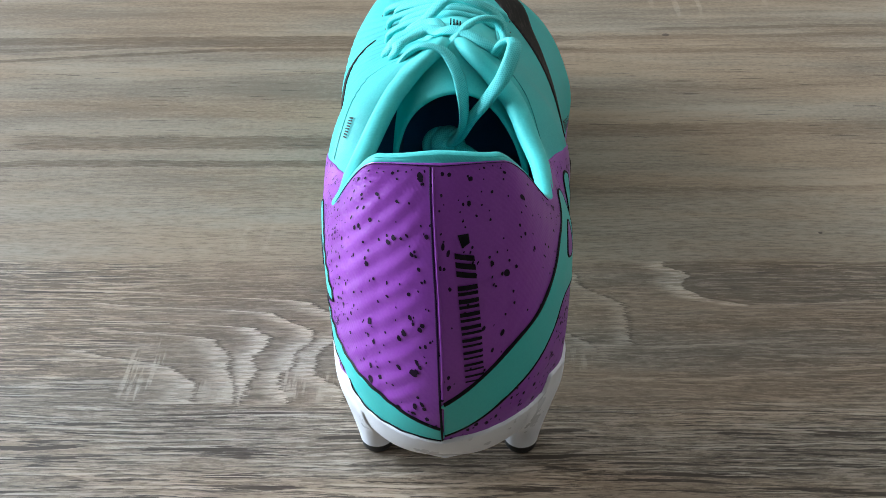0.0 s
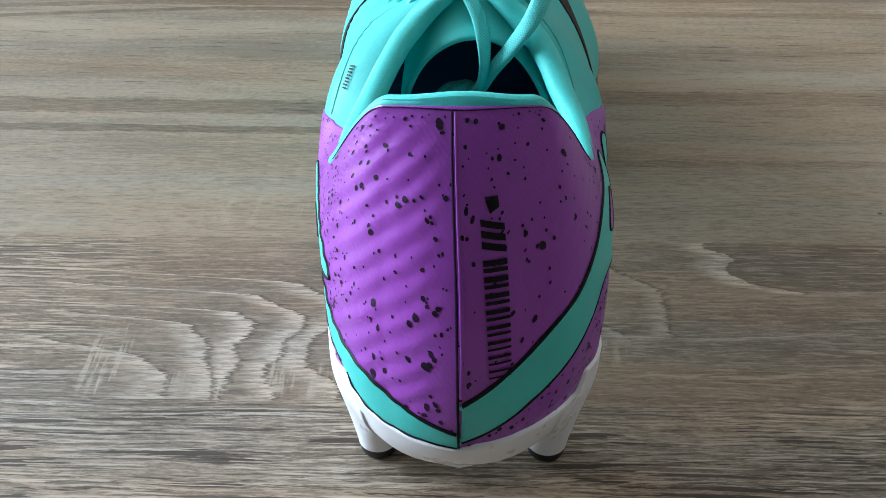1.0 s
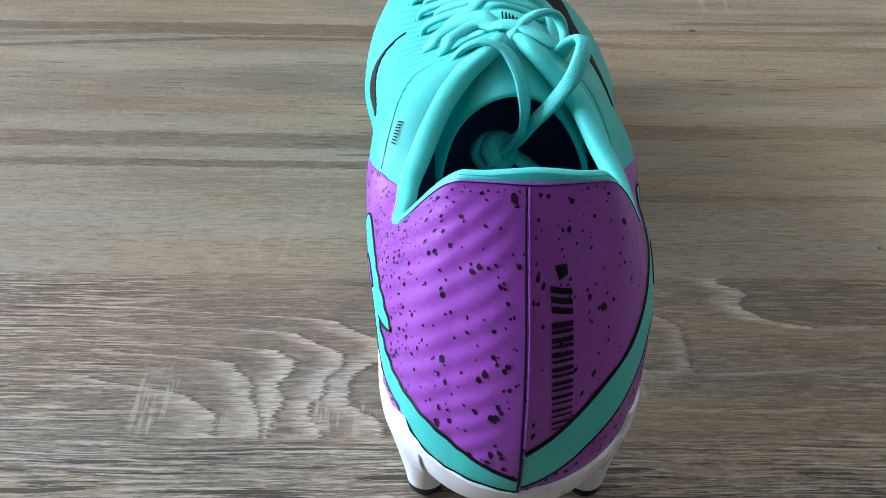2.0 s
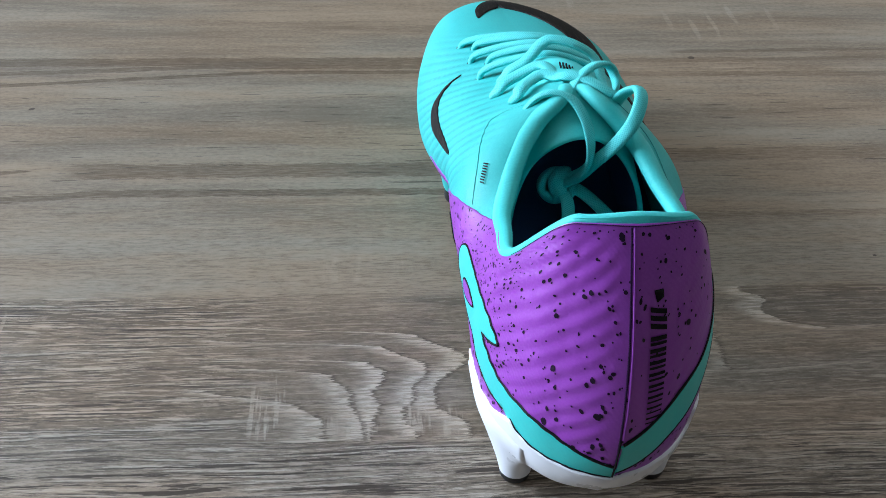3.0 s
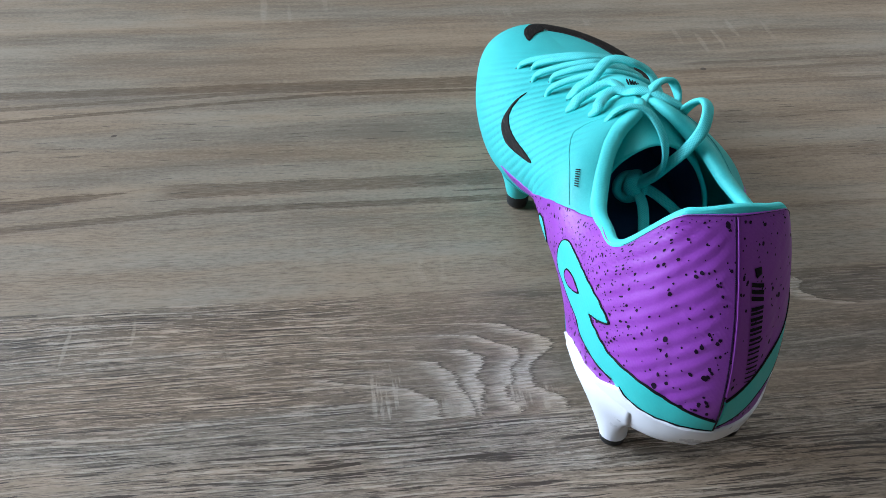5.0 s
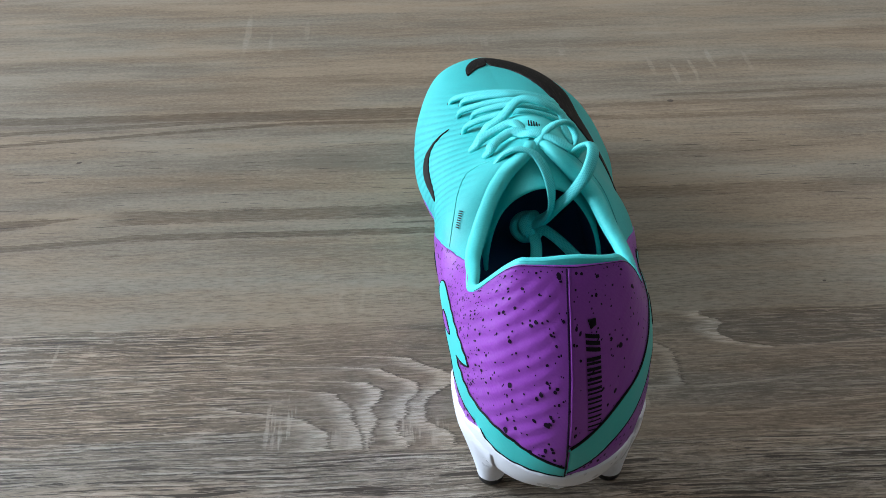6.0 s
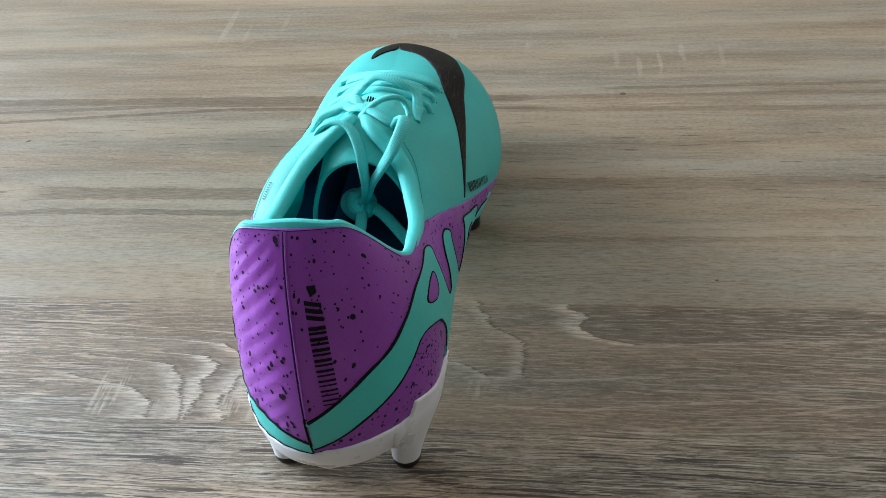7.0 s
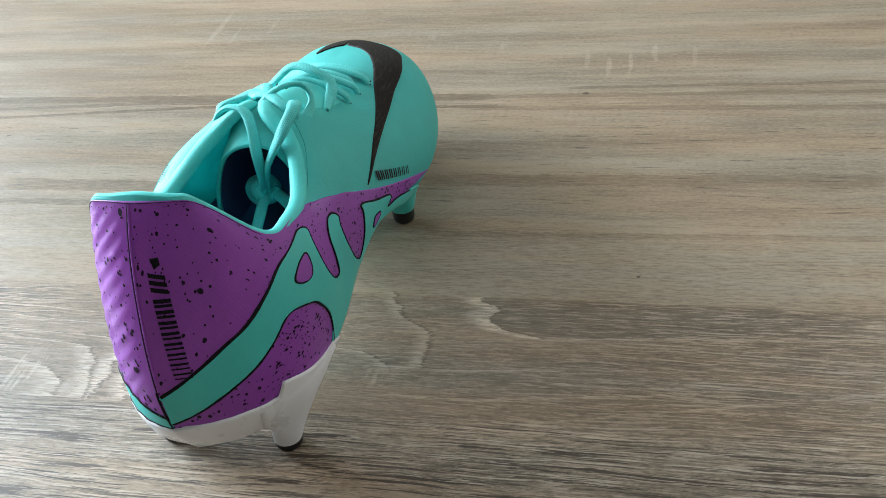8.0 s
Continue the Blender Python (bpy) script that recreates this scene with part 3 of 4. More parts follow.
def patch(name, outline, out, mat, parent, label="", step=1.2, rounded=True, depth=0.0004, ribbed=True):
    """A sheet laid on the skin within an outline of (station, height), out metres proud of it, with an edge down to it."""
    line = (smooth_line(outline, True, 4) if rounded else np.array(outline, float)) * MM
    dense = []
    for p, q in zip(line, np.roll(line, -1, axis=0)):
        k = max(1, int(np.ceil(np.linalg.norm(q - p) / (step * 1.3))))
        dense += [p + (q - p) * i / k for i in range(k)]
    line = np.array(dense)
    low, high = line.min(0), line.max(0)
    gx, gy = np.meshgrid(np.arange(low[0], high[0], step), np.arange(low[1], high[1], step * 0.9), indexing="ij")
    gx = gx + (np.arange(gx.shape[1]) % 2) * step / 2
    pts = np.stack([gx.ravel(), gy.ravel()], 1)
    pts = pts[inside(line, pts)]
    if len(pts):
        pts = pts[near_line(line, pts) > step * 0.45]
    flat = np.concatenate([line, pts])
    n = len(line)
    co, _, faces, *_ = delaunay([Vector(p) for p in flat], [(i, (i + 1) % n) for i in range(n)], [], 1, 1e-5)
    co = np.array([tuple(c) for c in co])
    a, h = co[:, 0] / KA, co[:, 1] / KH
    raised = ribs(a, h) * (1.0 if ribbed else 0.0) + out
    verts = list(form(a, h) + normal(a, h) * raised[:, None])
    faces = [tuple(f) for f in faces]
    count = {}
    for f in faces:
        for e in zip(f, f[1:] + f[:1]):
            count[e] = count.get(e, 0) + 1
    rim = [e for e in count if (e[1], e[0]) not in count]
    under = {}
    uv = [tuple(c) for c in co]
    for e in rim:
        for i in e:
            if i not in under:
                under[i] = len(verts)
                verts.append(form(a[i:i + 1], h[i:i + 1])[0] + normal(a[i:i + 1], h[i:i + 1])[0] * (raised[i] - depth - 0.0003))
                uv.append(tuple(co[i]))
    faces += [(j, i, under[i], under[j]) for i, j in rim]
    return mesh_object(name, verts, faces, mat, parent, label, uv)


def ribbon(name, line, width, out, mat, parent, label="", closed=False):
    """A drawn line on the skin, width in millimetres."""
    p = smooth_line(line, closed, 6) * MM
    step = np.linalg.norm(np.diff(p, axis=0), axis=1)
    keep = np.concatenate([[True], step > 1e-6])
    p = p[keep]
    d = (np.roll(p, -1, axis=0) - np.roll(p, 1, axis=0)) if closed else np.gradient(p, axis=0)
    side = np.stack([-d[:, 1], d[:, 0]], 1) / np.maximum(np.linalg.norm(d, axis=1, keepdims=True), 1e-9)
    wide = width / 2 * (1 + 0.12 * np.sin(np.arange(len(p)) * 0.7) + 0.08 * np.sin(np.arange(len(p)) * 1.9))[:, None]
    rows = np.stack([p - side * wide, p - side * wide * 0.6, p, p + side * wide * 0.6, p + side * wide], 1)
    lift = np.array([-0.0003, 0.0, 0.00005, 0.0, -0.0003])
    flat = rows.reshape(-1, 2)
    verts = skin(flat[:, 0] / KA, flat[:, 1] / KH, np.tile(out + lift, len(p)))
    return mesh_object(name, verts, grid_faces(len(p), 5, closed, True), mat, parent, label, flat)


def sweep(name, path, ups, half_wide, half_thick, mat, parent, label="", ring=12, weave=1.0):
    """A flattened cord along a path; ups: which way its flat side faces at each point."""
    p, ups = np.array(path, float), np.array(ups, float)
    n = len(p)
    d = np.gradient(p, axis=0)
    d /= np.linalg.norm(d, axis=1, keepdims=True)
    side = np.cross(d, ups)
    side /= np.maximum(np.linalg.norm(side, axis=1, keepdims=True), 1e-9)
    up = np.cross(side, d)
    w, k = np.broadcast_to(half_wide, n), np.broadcast_to(half_thick, n)
    ang = np.linspace(0, 2 * np.pi, ring + 1)
    c, s = np.cos(ang), np.sin(ang)
    c, s = np.sign(c) * np.abs(c) ** 0.85, np.sign(s) * np.abs(s) ** 0.85
    verts = p[:, None] + side[:, None] * (w[:, None] * c)[..., None] + up[:, None] * (k[:, None] * s)[..., None]
    far = np.concatenate([[0], np.cumsum(np.linalg.norm(np.diff(p, axis=0), axis=1))]) * 1000 * weave
    uv = np.stack(np.broadcast_arrays(far[:, None], ang[None] * 2.0 * weave), -1)
    verts, uv = list(verts.reshape(-1, 3)), list(uv.reshape(-1, 2))
    faces = grid_faces(n, ring + 1)
    for row, turn in ((0, 1), (n - 1, -1)):
        verts.append(p[row] + d[row] * (-turn) * 0.0006)
        uv.append(uv[row * (ring + 1)])
        m = len(verts) - 1
        faces += [((row * (ring + 1) + i), (row * (ring + 1) + i + 1), m)[::-turn] for i in range(ring)]
    return mesh_object(name, verts, faces, mat, parent, label, uv)


def strand(points, times=8):
    return smooth_line(points, False, times)


# ---- the boot: upper ----
A, H = np.meshgrid(np.linspace(-SIDE, SIDE, 1409)[:-1], np.linspace(0, 1, 61), indexing="ij")
upper = mesh_object("upper", skin(A, H).reshape(-1, 3), grid_faces(1408, 61, True), TEAL, boot, "turquoise ribbed knit upper",
                    np.stack([A * KA, H * KH], -1).reshape(-1, 2))

# the purple skin round the heel and along both sides
HEEL_SKIN = [(-3.34, .995), (-2.7, .995), (-2.0, .985), (-1.3, .975), (-.6, .972), (0, .972), (.6, .972), (1.3, .975), (2.0, .985), (2.7, .995), (3.46, .995),
             (3.92, .913), (4.32, .81), (4.67, .704), (5.2, .588), (5.84, .478), (6.44, .372), (6.96, .284), (7.65, .17), (7.2, .17), (6.6, .20), (6.0, .16), (5.0, .10), (3.6, .0), (2.0, .0), (0, .0),
             (-2.0, .0), (-3.6, .0), (-4.6, .10), (-5.6, .13), (-6.6, .16), (-7.25, .24), (-6.36, .319), (-5.98, .40), (-5.40, .525), (-5.06, .581), (-4.62, .675), (-4.40, .738), (-4.12, .831), (-3.76, .919)]
patch("heel_skin", HEEL_SKIN, 0.00035, PURPLE, upper, "glossy purple speckled heel skin", 0.85, False)

# the turquoise band with its cut-outs on the outer side, and the plain one on the inner side
BAND_R = [(.02, .352), (.46, .394), (.88, .438), (1.34, .506), (1.72, .631), (2.12, .80), (2.70, .893), (3.00, .905), (3.24, .86), (3.20, .756), (3.24, .569),
          (3.40, .425), (3.58, .355), (3.80, .340), (3.85, .415), (3.91, .610), (4.10, .703), (4.30, .698), (4.44, .631), (4.38, .575), (4.40, .444), (4.54, .31),
          (4.72, .225), (4.92, .190), (5.10, .31), (5.20, .45), (5.22, .505)]
BAND_R_TIP = [(5.75, .418), (6.27, .325), (6.18, .245), (6.55, .225), (6.95, .165)]
BAND_R_LOW = [(3.12, .015), (3.10, .12), (3.02, .230), (2.82, .352), (2.60, .442), (2.22, .506), (1.96, .498), (1.68, .413), (1.38, .344), (1.0, .30), (.54, .263), (.02, .226)]
band = patch("side_band", [(.02, .24), (.02, .29), (.02, .338)] + BAND_R + BAND_R_TIP + [(7.3, .10), (7.3, .0), (5.5, .0), (4.0, .0)] + BAND_R_LOW, 0.0007, COATED, upper, "turquoise band outlined in black", 1.1, ribbed=False)
ribbon("outline", BAND_R + BAND_R_TIP, 1.1, 0.00075, BLACK, band, "black drawn outline")
ribbon("outline", BAND_R_LOW, 1.1, 0.00075, BLACK, band, "black drawn outline")
for hole in ([(2.80, .755), (2.84, .68), (2.78, .61), (2.62, .594), (2.38, .633), (2.33, .675), (2.54, .74)], [(5.60, .325), (5.86, .302), (5.78, .255), (5.56, .250)]):
    patch("cut_out", hole, 0.0009, PURPLE, band, "purple field within the band", 0.8)
    ribbon("outline", hole, 1.0, 0.00096, BLACK, band, "black drawn outline", True)

BAND_L = [(-.03, .256), (-.64, .288), (-1.02, .306), (-1.44, .323), (-1.82, .342), (-2.10, .384), (-2.30, .422), (-2.37, .442), (-2.13, .465), (-1.91, .492),
          (-1.97, .519), (-2.14, .569), (-2.38, .613), (-2.74, .650), (-3.24, .694), (-3.62, .70), (-3.86, .625), (-3.92, .475), (-3.82, .366), (-3.48, .345),
          (-3.10, .312), (-2.76, .285), (-2.58, .236), (-2.22, .220), (-1.88, .217), (-1.70, .222)]
BAND_L_LOW = [(-1.6, .205), (-1.3, .170), (-1.0, .17), (-.6, .18), (-.2, .185), (-.03, .19)]
band = patch("side_band", BAND_L + BAND_L_LOW, 0.0007, COATED, upper, "turquoise band outlined in black", 1.1, ribbed=False)
ribbon("outline", BAND_L, 1.0, 0.00075, BLACK, band, "black drawn outline")
hole = [(-3.32, .512), (-3.05, .527), (-2.86, .50), (-2.77, .474), (-2.97, .432), (-3.20, .415), (-3.38, .440)]
patch("cut_out", hole, 0.0009, PURPLE, band, "purple field within the band", 0.8)
ribbon("outline", hole, 1.0, 0.00096, BLACK, band, "black drawn outline", True)
oval = [(-5.22, .43), (-5.0, .47), (-4.78, .43), (-4.74, .35), (-4.98, .30), (-5.2, .36)]
patch("side_spot", oval, 0.0007, COATED, upper, "small turquoise spot outlined in black", 0.9)
ribbon("outline", oval, 1.0, 0.00075, BLACK, upper, "black drawn outline", True)

# the dark curved marks
patch("side_mark", [(-7.72, .735), (-7.70, .663), (-7.62, .588), (-7.54, .537), (-7.34, .500), (-7.04, .488), (-6.56, .531), (-6.02, .597), (-6.32, .596), (-6.8, .575),
                    (-7.16, .573), (-7.42, .592), (-7.56, .624), (-7.66, .680)], 0.00045, MARK, upper, "black curved side mark", 0.9, depth=0.0, ribbed=False)
MARK_TOP = [(5.66, .535), (5.86, .55), (6.38, .606), (7.02, .655), (8.12, .70), (9.14, .70), (9.74, .66), (10.2, .70), (10.7, .77), (11.3, .83), (11.84, .842), (12.26, .846), (12.54, .858),
            (12.45, .878), (12.2, .908), (11.92, .945), (11.70, .985), (11.5, .996), (11.0, .997), (10.6, .996), (10.34, .985), (10.12, .945), (9.84, .905), (9.4, .872), (9.0, .855), (8.5, .825), (8.0, .79), (7.44, .744), (6.62, .668), (6.0, .585)]
patch("toe_mark", MARK_TOP, 0.0004, MARK, upper, "large black curved mark wrapping over the toe", 0.9)

# the heel seam, the edge stitch by the topline and the writing as plain bars
SEAM = [(-.145, .958), (-.12, .85), (-.08, .713), (-.05, .60), (-.035, .494), (-.02, .35), (-.01, .27), (0, .20)]
ribbon("heel_seam", SEAM, 0.8, 0.0005, PLUM, upper, "dark stitched heel seam")
ribbon("seam_edge", [(a + .045, h) for a, h in SEAM[:5]] + [(.015, .372)], 0.8, 0.0007, PURPLE, upper)
ribbon("heel_seam", [(-.018, .372), (-.014, .31), (-.010, .25), (-.006, .205)], 0.55, 0.00095, BLACK, upper, "dark stitched heel seam")
ribbon("topline_edge", [(a, .962 + .004 * abs(a)) for a in np.linspace(-1.9, 1.9, 27)], 0.4, 0.0005, PLUM, upper, "dark edge below the collar")


def bars(corner, along_a, along_h, across_a, across_h, count, split, out=0.0007):
    """A run of plain bars the size of writing; each bar is a part."""
    for i in range(count):
        for j in range(split):
            bold = (0.32 - 0.15 * i / count) if split > 1 else 0.5
            f0, f1 = (i + 0.06 + 0.42 * j) / count, (i + 0.06 + 0.42 * j + bold) / count
            q = np.array([(corner[0] + along_a * f + across_a * g, corner[1] + along_h * f + across_h * g) for f, g in ((f0, 0.0), (f1, 0.0), (f1, 1.0), (f0, 1.0))])
            c = np.array([(q[0] * (1 - u) + q[1] * u) * (1 - v) + (q[3] * (1 - u) + q[2] * u) * v for v in np.linspace(0, 1, 7) for u in (0.0, 0.5, 1.0)])
            mesh_object("printed_bar", skin(c[:, 0], c[:, 1], np.full(len(c), out)), grid_faces(7, 3, False, True), BLACK, upper, "black printed bar", c * MM)


def strokes(corner, along_a, along_h, across_a, across_h, shapes, out=0.0007):
    """A run of plain bars the size of writing, each a part: from and to along the run, from and to across it, and lean."""
    for bars_of in shapes:
        verts, faces, flat = [], [], []
        for f0, f1, g0, g1, lean in bars_of:
            nu, nv = max(3, int((f1 - f0) * 60)), max(3, int((g1 - g0) * 9))
            c = np.array([(corner[0] + along_a * f + across_a * g, corner[1] + along_h * f + across_h * g)
                          for g in np.linspace(g0, g1, nv) for f in np.linspace(f0, f1, nu) + lean * (g - 0.5)])
            faces += [tuple(i + len(verts) for i in q) for q in grid_faces(nv, nu, False, True)]
            verts += list(skin(c[:, 0], c[:, 1], np.full(len(c), out)))
            flat += list(c * MM)
        mesh_object("printed_bar", verts, faces, BLACK, upper, "black printed bar", flat)


# three leaning bars, then pairs of upright bars that grow thinner along the run
run = [[(0.02 + 0.062 * i, 0.060 + 0.062 * i, 0, 1, 0.03)] for i in range(3)]
for i in range(8):
    start, bold = 0.235 + 0.095 * i, 0.034 - 0.0024 * i
    run += [[(start, start + bold, 0, 1, 0)], [(start + 0.046, start + 0.046 + bold * 0.7, 0.0, 1.0, 0)]]
strokes((.17, .735), .12, -.345, .23, -.012, run)
patch("printed_flag", [(.22, .772), (.35, .768), (.36, .745), (.27, .738)], 0.0006, BLACK, upper, "small black flag mark", 0.8, False)
bars((-4.80, .845), .29, -.008, .08, .030, 8, 1, 0.0004)
bars((5.98, .498), .98, -.175, .03, .055, 8, 2, 0.0006)

# stitch lines of the quarter
STITCH = skin_material("turquoise_thread", (0.032, 0.33, 0.33), (0.045, 0.40, 0.40), 0.7, 0.4, 0.00004, 0.0, 0.2)
ribbon("stitch_line", [(-5.76, .93), (-5.80, .88), (-5.72, .835), (-5.28, .812), (-4.92, .806), (-4.62, .80), (-4.30, .79)], 0.22, 0.0002, COATED, upper, "fine raised stitch line")

ribbon("stitch_line", [(4.2, .940), (4.8, .935), (5.4, .935), (5.8, .94)], 0.3, 0.0002, STITCH, upper, "darker stitch line beside the collar")

# ink speckles on the purple skin: the large ones one by one, the small ones strewn
BIG = [(-.28, .925, 1.5), (.04, .938, .8), (.14, .935, .8), (.44, .913, 1.0), (.70, .856, .6), (-.68, .925, .7), (1.16, .838, 1.2), (-.94, .763, .8), (-.58, .738, .8), (-.26, .688, .6),
       (-.96, .644, .9), (.80, .631, 1.1), (-.38, .619, .6), (-.92, .500, 1.1), (-.44, .519, .9), (-.50, .500, .8), (-.34, .425, 1.3), (-1.0, .325, 1.3), (.50, .525, .7),
       (.74, .488, .9), (.62, .669, .6), (-.20, .288, .8), (1.12, .725, .6), (-1.62, .681, .8), (-1.06, .80, .7), (-1.3, .788, .7), (-.56, .738, .5), (-1.58, .531, .6), (-.84, .613, .5)]
rng = random.Random(5)
verts, faces = [], []


def speckle(a, h, r):
    k, n = len(verts), 12
    side = min(1.0, max(0.0, -a - 1.6))
    lean, stretch = rng.uniform(0, 3.14) * (1 - side) + (1.9 + rng.uniform(-0.5, 0.5)) * side, rng.uniform(0.88, 1.25) + 0.25 * side
    ring = [(a, h)]
    for i in range(n):
        t = 2 * math.pi * i / n
        q = r * rng.uniform(0.86, 1.12)
        u, v = q * math.cos(t) * stretch, q * math.sin(t) / stretch
        ring.append((a + (u * math.cos(lean) - v * math.sin(lean)) / KA, h + (u * math.sin(lean) + v * math.cos(lean)) / KH))
    c = np.array(ring)
    verts.extend(skin(c[:, 0], c[:, 1], np.full(n + 1, 0.00045)))
    faces.extend((k, k + 1 + i, k + 1 + (i + 1) % n) for i in range(n))


for a, h, r in BIG:
    speckle(a, h, r * 0.75)
field = np.array(HEEL_SKIN) * (1.0, 1.0)
spots = []
while len(spots) < 3300:
    a, h = rng.uniform(-7.0, 7.3), rng.uniform(0.02, 0.955)
    dense = 1.0 if a < -1.6 else 0.62 if a < 0 else 0.5 if a < 1.6 else 1.0
    if rng.random() < dense:
        spots.append((a, h * (0.5 if a > 1 and rng.random() < 0.4 else 1.0), min(0.62, 0.19 + rng.expovariate(6.5))))
keep = inside(field, np.array([s[:2] for s in spots])) & (near_line(field * MM, np.array([s[:2] for s in spots]) * MM) > 0.7)
for cover in (BAND_L + BAND_L_LOW, BAND_R + BAND_R_TIP + [(7.3, .10), (7.3, .0), (4.0, .0)] + BAND_R_LOW):
    keep &= ~inside(smooth_line(cover, True, 4), np.array([s[:2] for s in spots]))
for s, ok in zip(spots, keep):
    if ok:
        speckle(*s)
tagged(mesh_object("ink_speckle", verts, faces, INK, upper, "black ink speckles on the purple skin"), kind="stuff")

# ---- the boot: collar, lining, tongue ----
ca = np.linspace(-6.1, 6.1, 245)
nrm = normal(ca, np.full_like(ca, .97))
inward = -nrm * (1, 1, 0.15)
inward /= np.linalg.norm(inward, axis=1, keepdims=True)
PAD = ([0, 1.0, 1.7, 2.4, 3.2, 4.2, 5.2, 6.1], [.00150, .0015, .0016, .0020, .0025, .0030, .0032, .0022], [.0014, .0014, .0015, .0016, .0020, .0024, .0026, .0018])
pad_wide, pad_thick = np.interp(np.abs(ca), PAD[0], PAD[1]), np.interp(np.abs(ca), PAD[0], PAD[2])
line = form(ca, np.full_like(ca, 1.0))
sweep("collar", line + inward * (pad_wide * np.interp(np.abs(ca), [2.5, 3.5], [0.62, 0.40]))[:, None] + np.array((0, 0, -.0012)), nrm * (0.35, 0.35, 0.35) + np.array((0, 0, 1.0)), pad_wide, pad_thick, PADDED, boot,
      "soft padded turquoise collar", 16)


def inner_shell(name, a0, a1, low, high, inset, mat, label):
    a = np.linspace(a0, a1, int((a1 - a0) * 12) + 2)
    rows = []
    for k in range(24):
        h = np.full_like(a, 0) + low + (np.array([high(v) for v in a]) - low) * k / 23
        rows.append(form(a, h) - normal(a, h) * inset)
    v = np.stack(rows, 1)
    return mesh_object(name, v.reshape(-1, 3), grid_faces(len(a), 24, False, True), mat, boot, label)


inner_shell("collar_lining", -7.4, 7.4, 0.30, lambda a: 0.985, 0.0034, LINING, "turquoise collar lining")
inner_shell("sock_lining", -11, 11, 0.14, lambda a: 0.33 if abs(a) < 7.2 else 0.33 + 0.66 * min(1, (abs(a) - 7.2) / 0.6), 0.0042, NAVY, "dark navy inner lining")
ia = np.linspace(0, SIDE, 90)
left, right = form(-ia, np.full_like(ia, .20)), form(ia, np.full_like(ia, .20))
rows = [left + (right - left) * f + np.array((0, 0, -0.003 * math.sin(math.pi * f))) for f in np.linspace(0, 1, 15)]
mesh_object("insole", np.stack(rows, 1).reshape(-1, 3), grid_faces(90, 15), NAVY, boot, "dark navy insole")


def tongue_shell(inset):
    rows = []
    for y in np.linspace(0, 1, 26):
        row = []
        for f in np.linspace(-1, 1, 49):
            t = f * radians(98)
            z1 = np.interp(y, [0, .25, .55, 1], [.0802, .0872, .0840, .0740]) - inset
            w = (0.0195 if f < 0 else 0.0235) - inset
            yy = 0.0752 - 0.007 * max(f, 0) ** 1.5 + 0.004 * max(-f, 0) ** 3 + 0.060 * y
            row.append((0.0012 + w * math.copysign(abs(math.sin(t)) ** 0.92, f), yy + 0.0008 * math.sin(9 * f), 0.044 + (z1 - 0.044) * max(math.cos(t), -0.3)))
        rows.append(row)
    return np.array(rows)


outer, inner = tongue_shell(0.0), tongue_shell(0.0016)
tongue = mesh_object("tongue", np.concatenate([inner[:1], inner[:1] * 0.5 + outer[:1] * 0.5 + (0, -.0007, 0), outer]).reshape(-1, 3), grid_faces(28, 49, False, True), PADDED, boot,
                     "turquoise tongue with an arched rear edge")
mesh_object("tongue_lining", (inner + (0, 0.0012, -0.0003)).reshape(-1, 3), grid_faces(26, 49), NAVY, tongue, "dark navy tongue lining")
# the tab that stands up between the laces, with a printed label
tab = []
for f in np.linspace(0, 1, 12):
    y, z = 0.132 - 0.040 * f, 0.0757 + 0.0105 * math.sin(f * 1.9) - 0.0025 * f
    for s in np.linspace(-1, 1, 11):
        w = 0.0078 * (1 - 0.25 * f ** 4)
        tab.append((0.0008 + w * s + 0.0030 * f, y, z - 0.0022 * s * s))
tab = np.array(tab)
tag_ob = mesh_object("tongue_tab", np.concatenate([tab, tab - (0, 0, .0014)]), grid_faces(12, 11, False, True) + [tuple(i + 132 for i in f) for f in grid_faces(12, 11)]
                     + [(i, i + 1, i + 133, i + 132) for i in range(121, 131)] + [(i + 1, i, i + 132, i + 133) for i in range(10)], PADDED, tongue, "pale turquoise tongue tab")
for i in range(7):
    low = Vector((0.0000 + 0.0010 * i, 0.1095 - 0.0004 * i, 0.0835 + 0.0001 * i - 0.00008 * i * i))
    part("printed_bar", box(bmesh.new(), low, low + Vector((0.0004, 0.0032, 0.0007))), BLACK, tag_ob, "black printed bar")

# ---- the boot: laces ----
CORD_W, CORD_T = 0.0022, 0.0011


def over_lace(al, hl, ar, hr, lift, start=0.0):
    """A lace from an eyelet on the inner side over the ridge to one on the outer side."""
    pts, ups = [], []
    for f in np.linspace(0, 1, 41):
        if f < 0.5:
            g = f / 0.5
            a, h = np.array([al + (-(ar) - al) * 0.5 * g]), np.array([hl + (1 - hl) * g])
        else:
            g = (f - 0.5) / 0.5
            mid = (ar - al) / 2
            a, h = np.array([mid + (ar - mid) * g]), np.array([1 + (hr - 1) * g])
        h = np.minimum(h, 0.999)
        n = normal(a, np.minimum(h, 0.97))[0]
        up = np.array((0, -0.1, 1.0)) * math.sin(math.pi * f) + n * (0.6 - 0.4 * math.sin(math.pi * f))
        up /= np.linalg.norm(up)
        end = min(1.0, f / 0.03, (1 - f) / 0.03)
        pts.append(skin(a, h, np.zeros(1))[0] + up * (lift * math.sin(math.pi * f) ** 0.7 + 0.0016 * end - 0.0012 * (1 - end)))
        ups.append(up)
    p = np.array(pts)
    for _ in range(3):
        p[1:-1] = (p[:-2] + p[1:-1] * 2 + p[2:]) / 4
    return p, ups


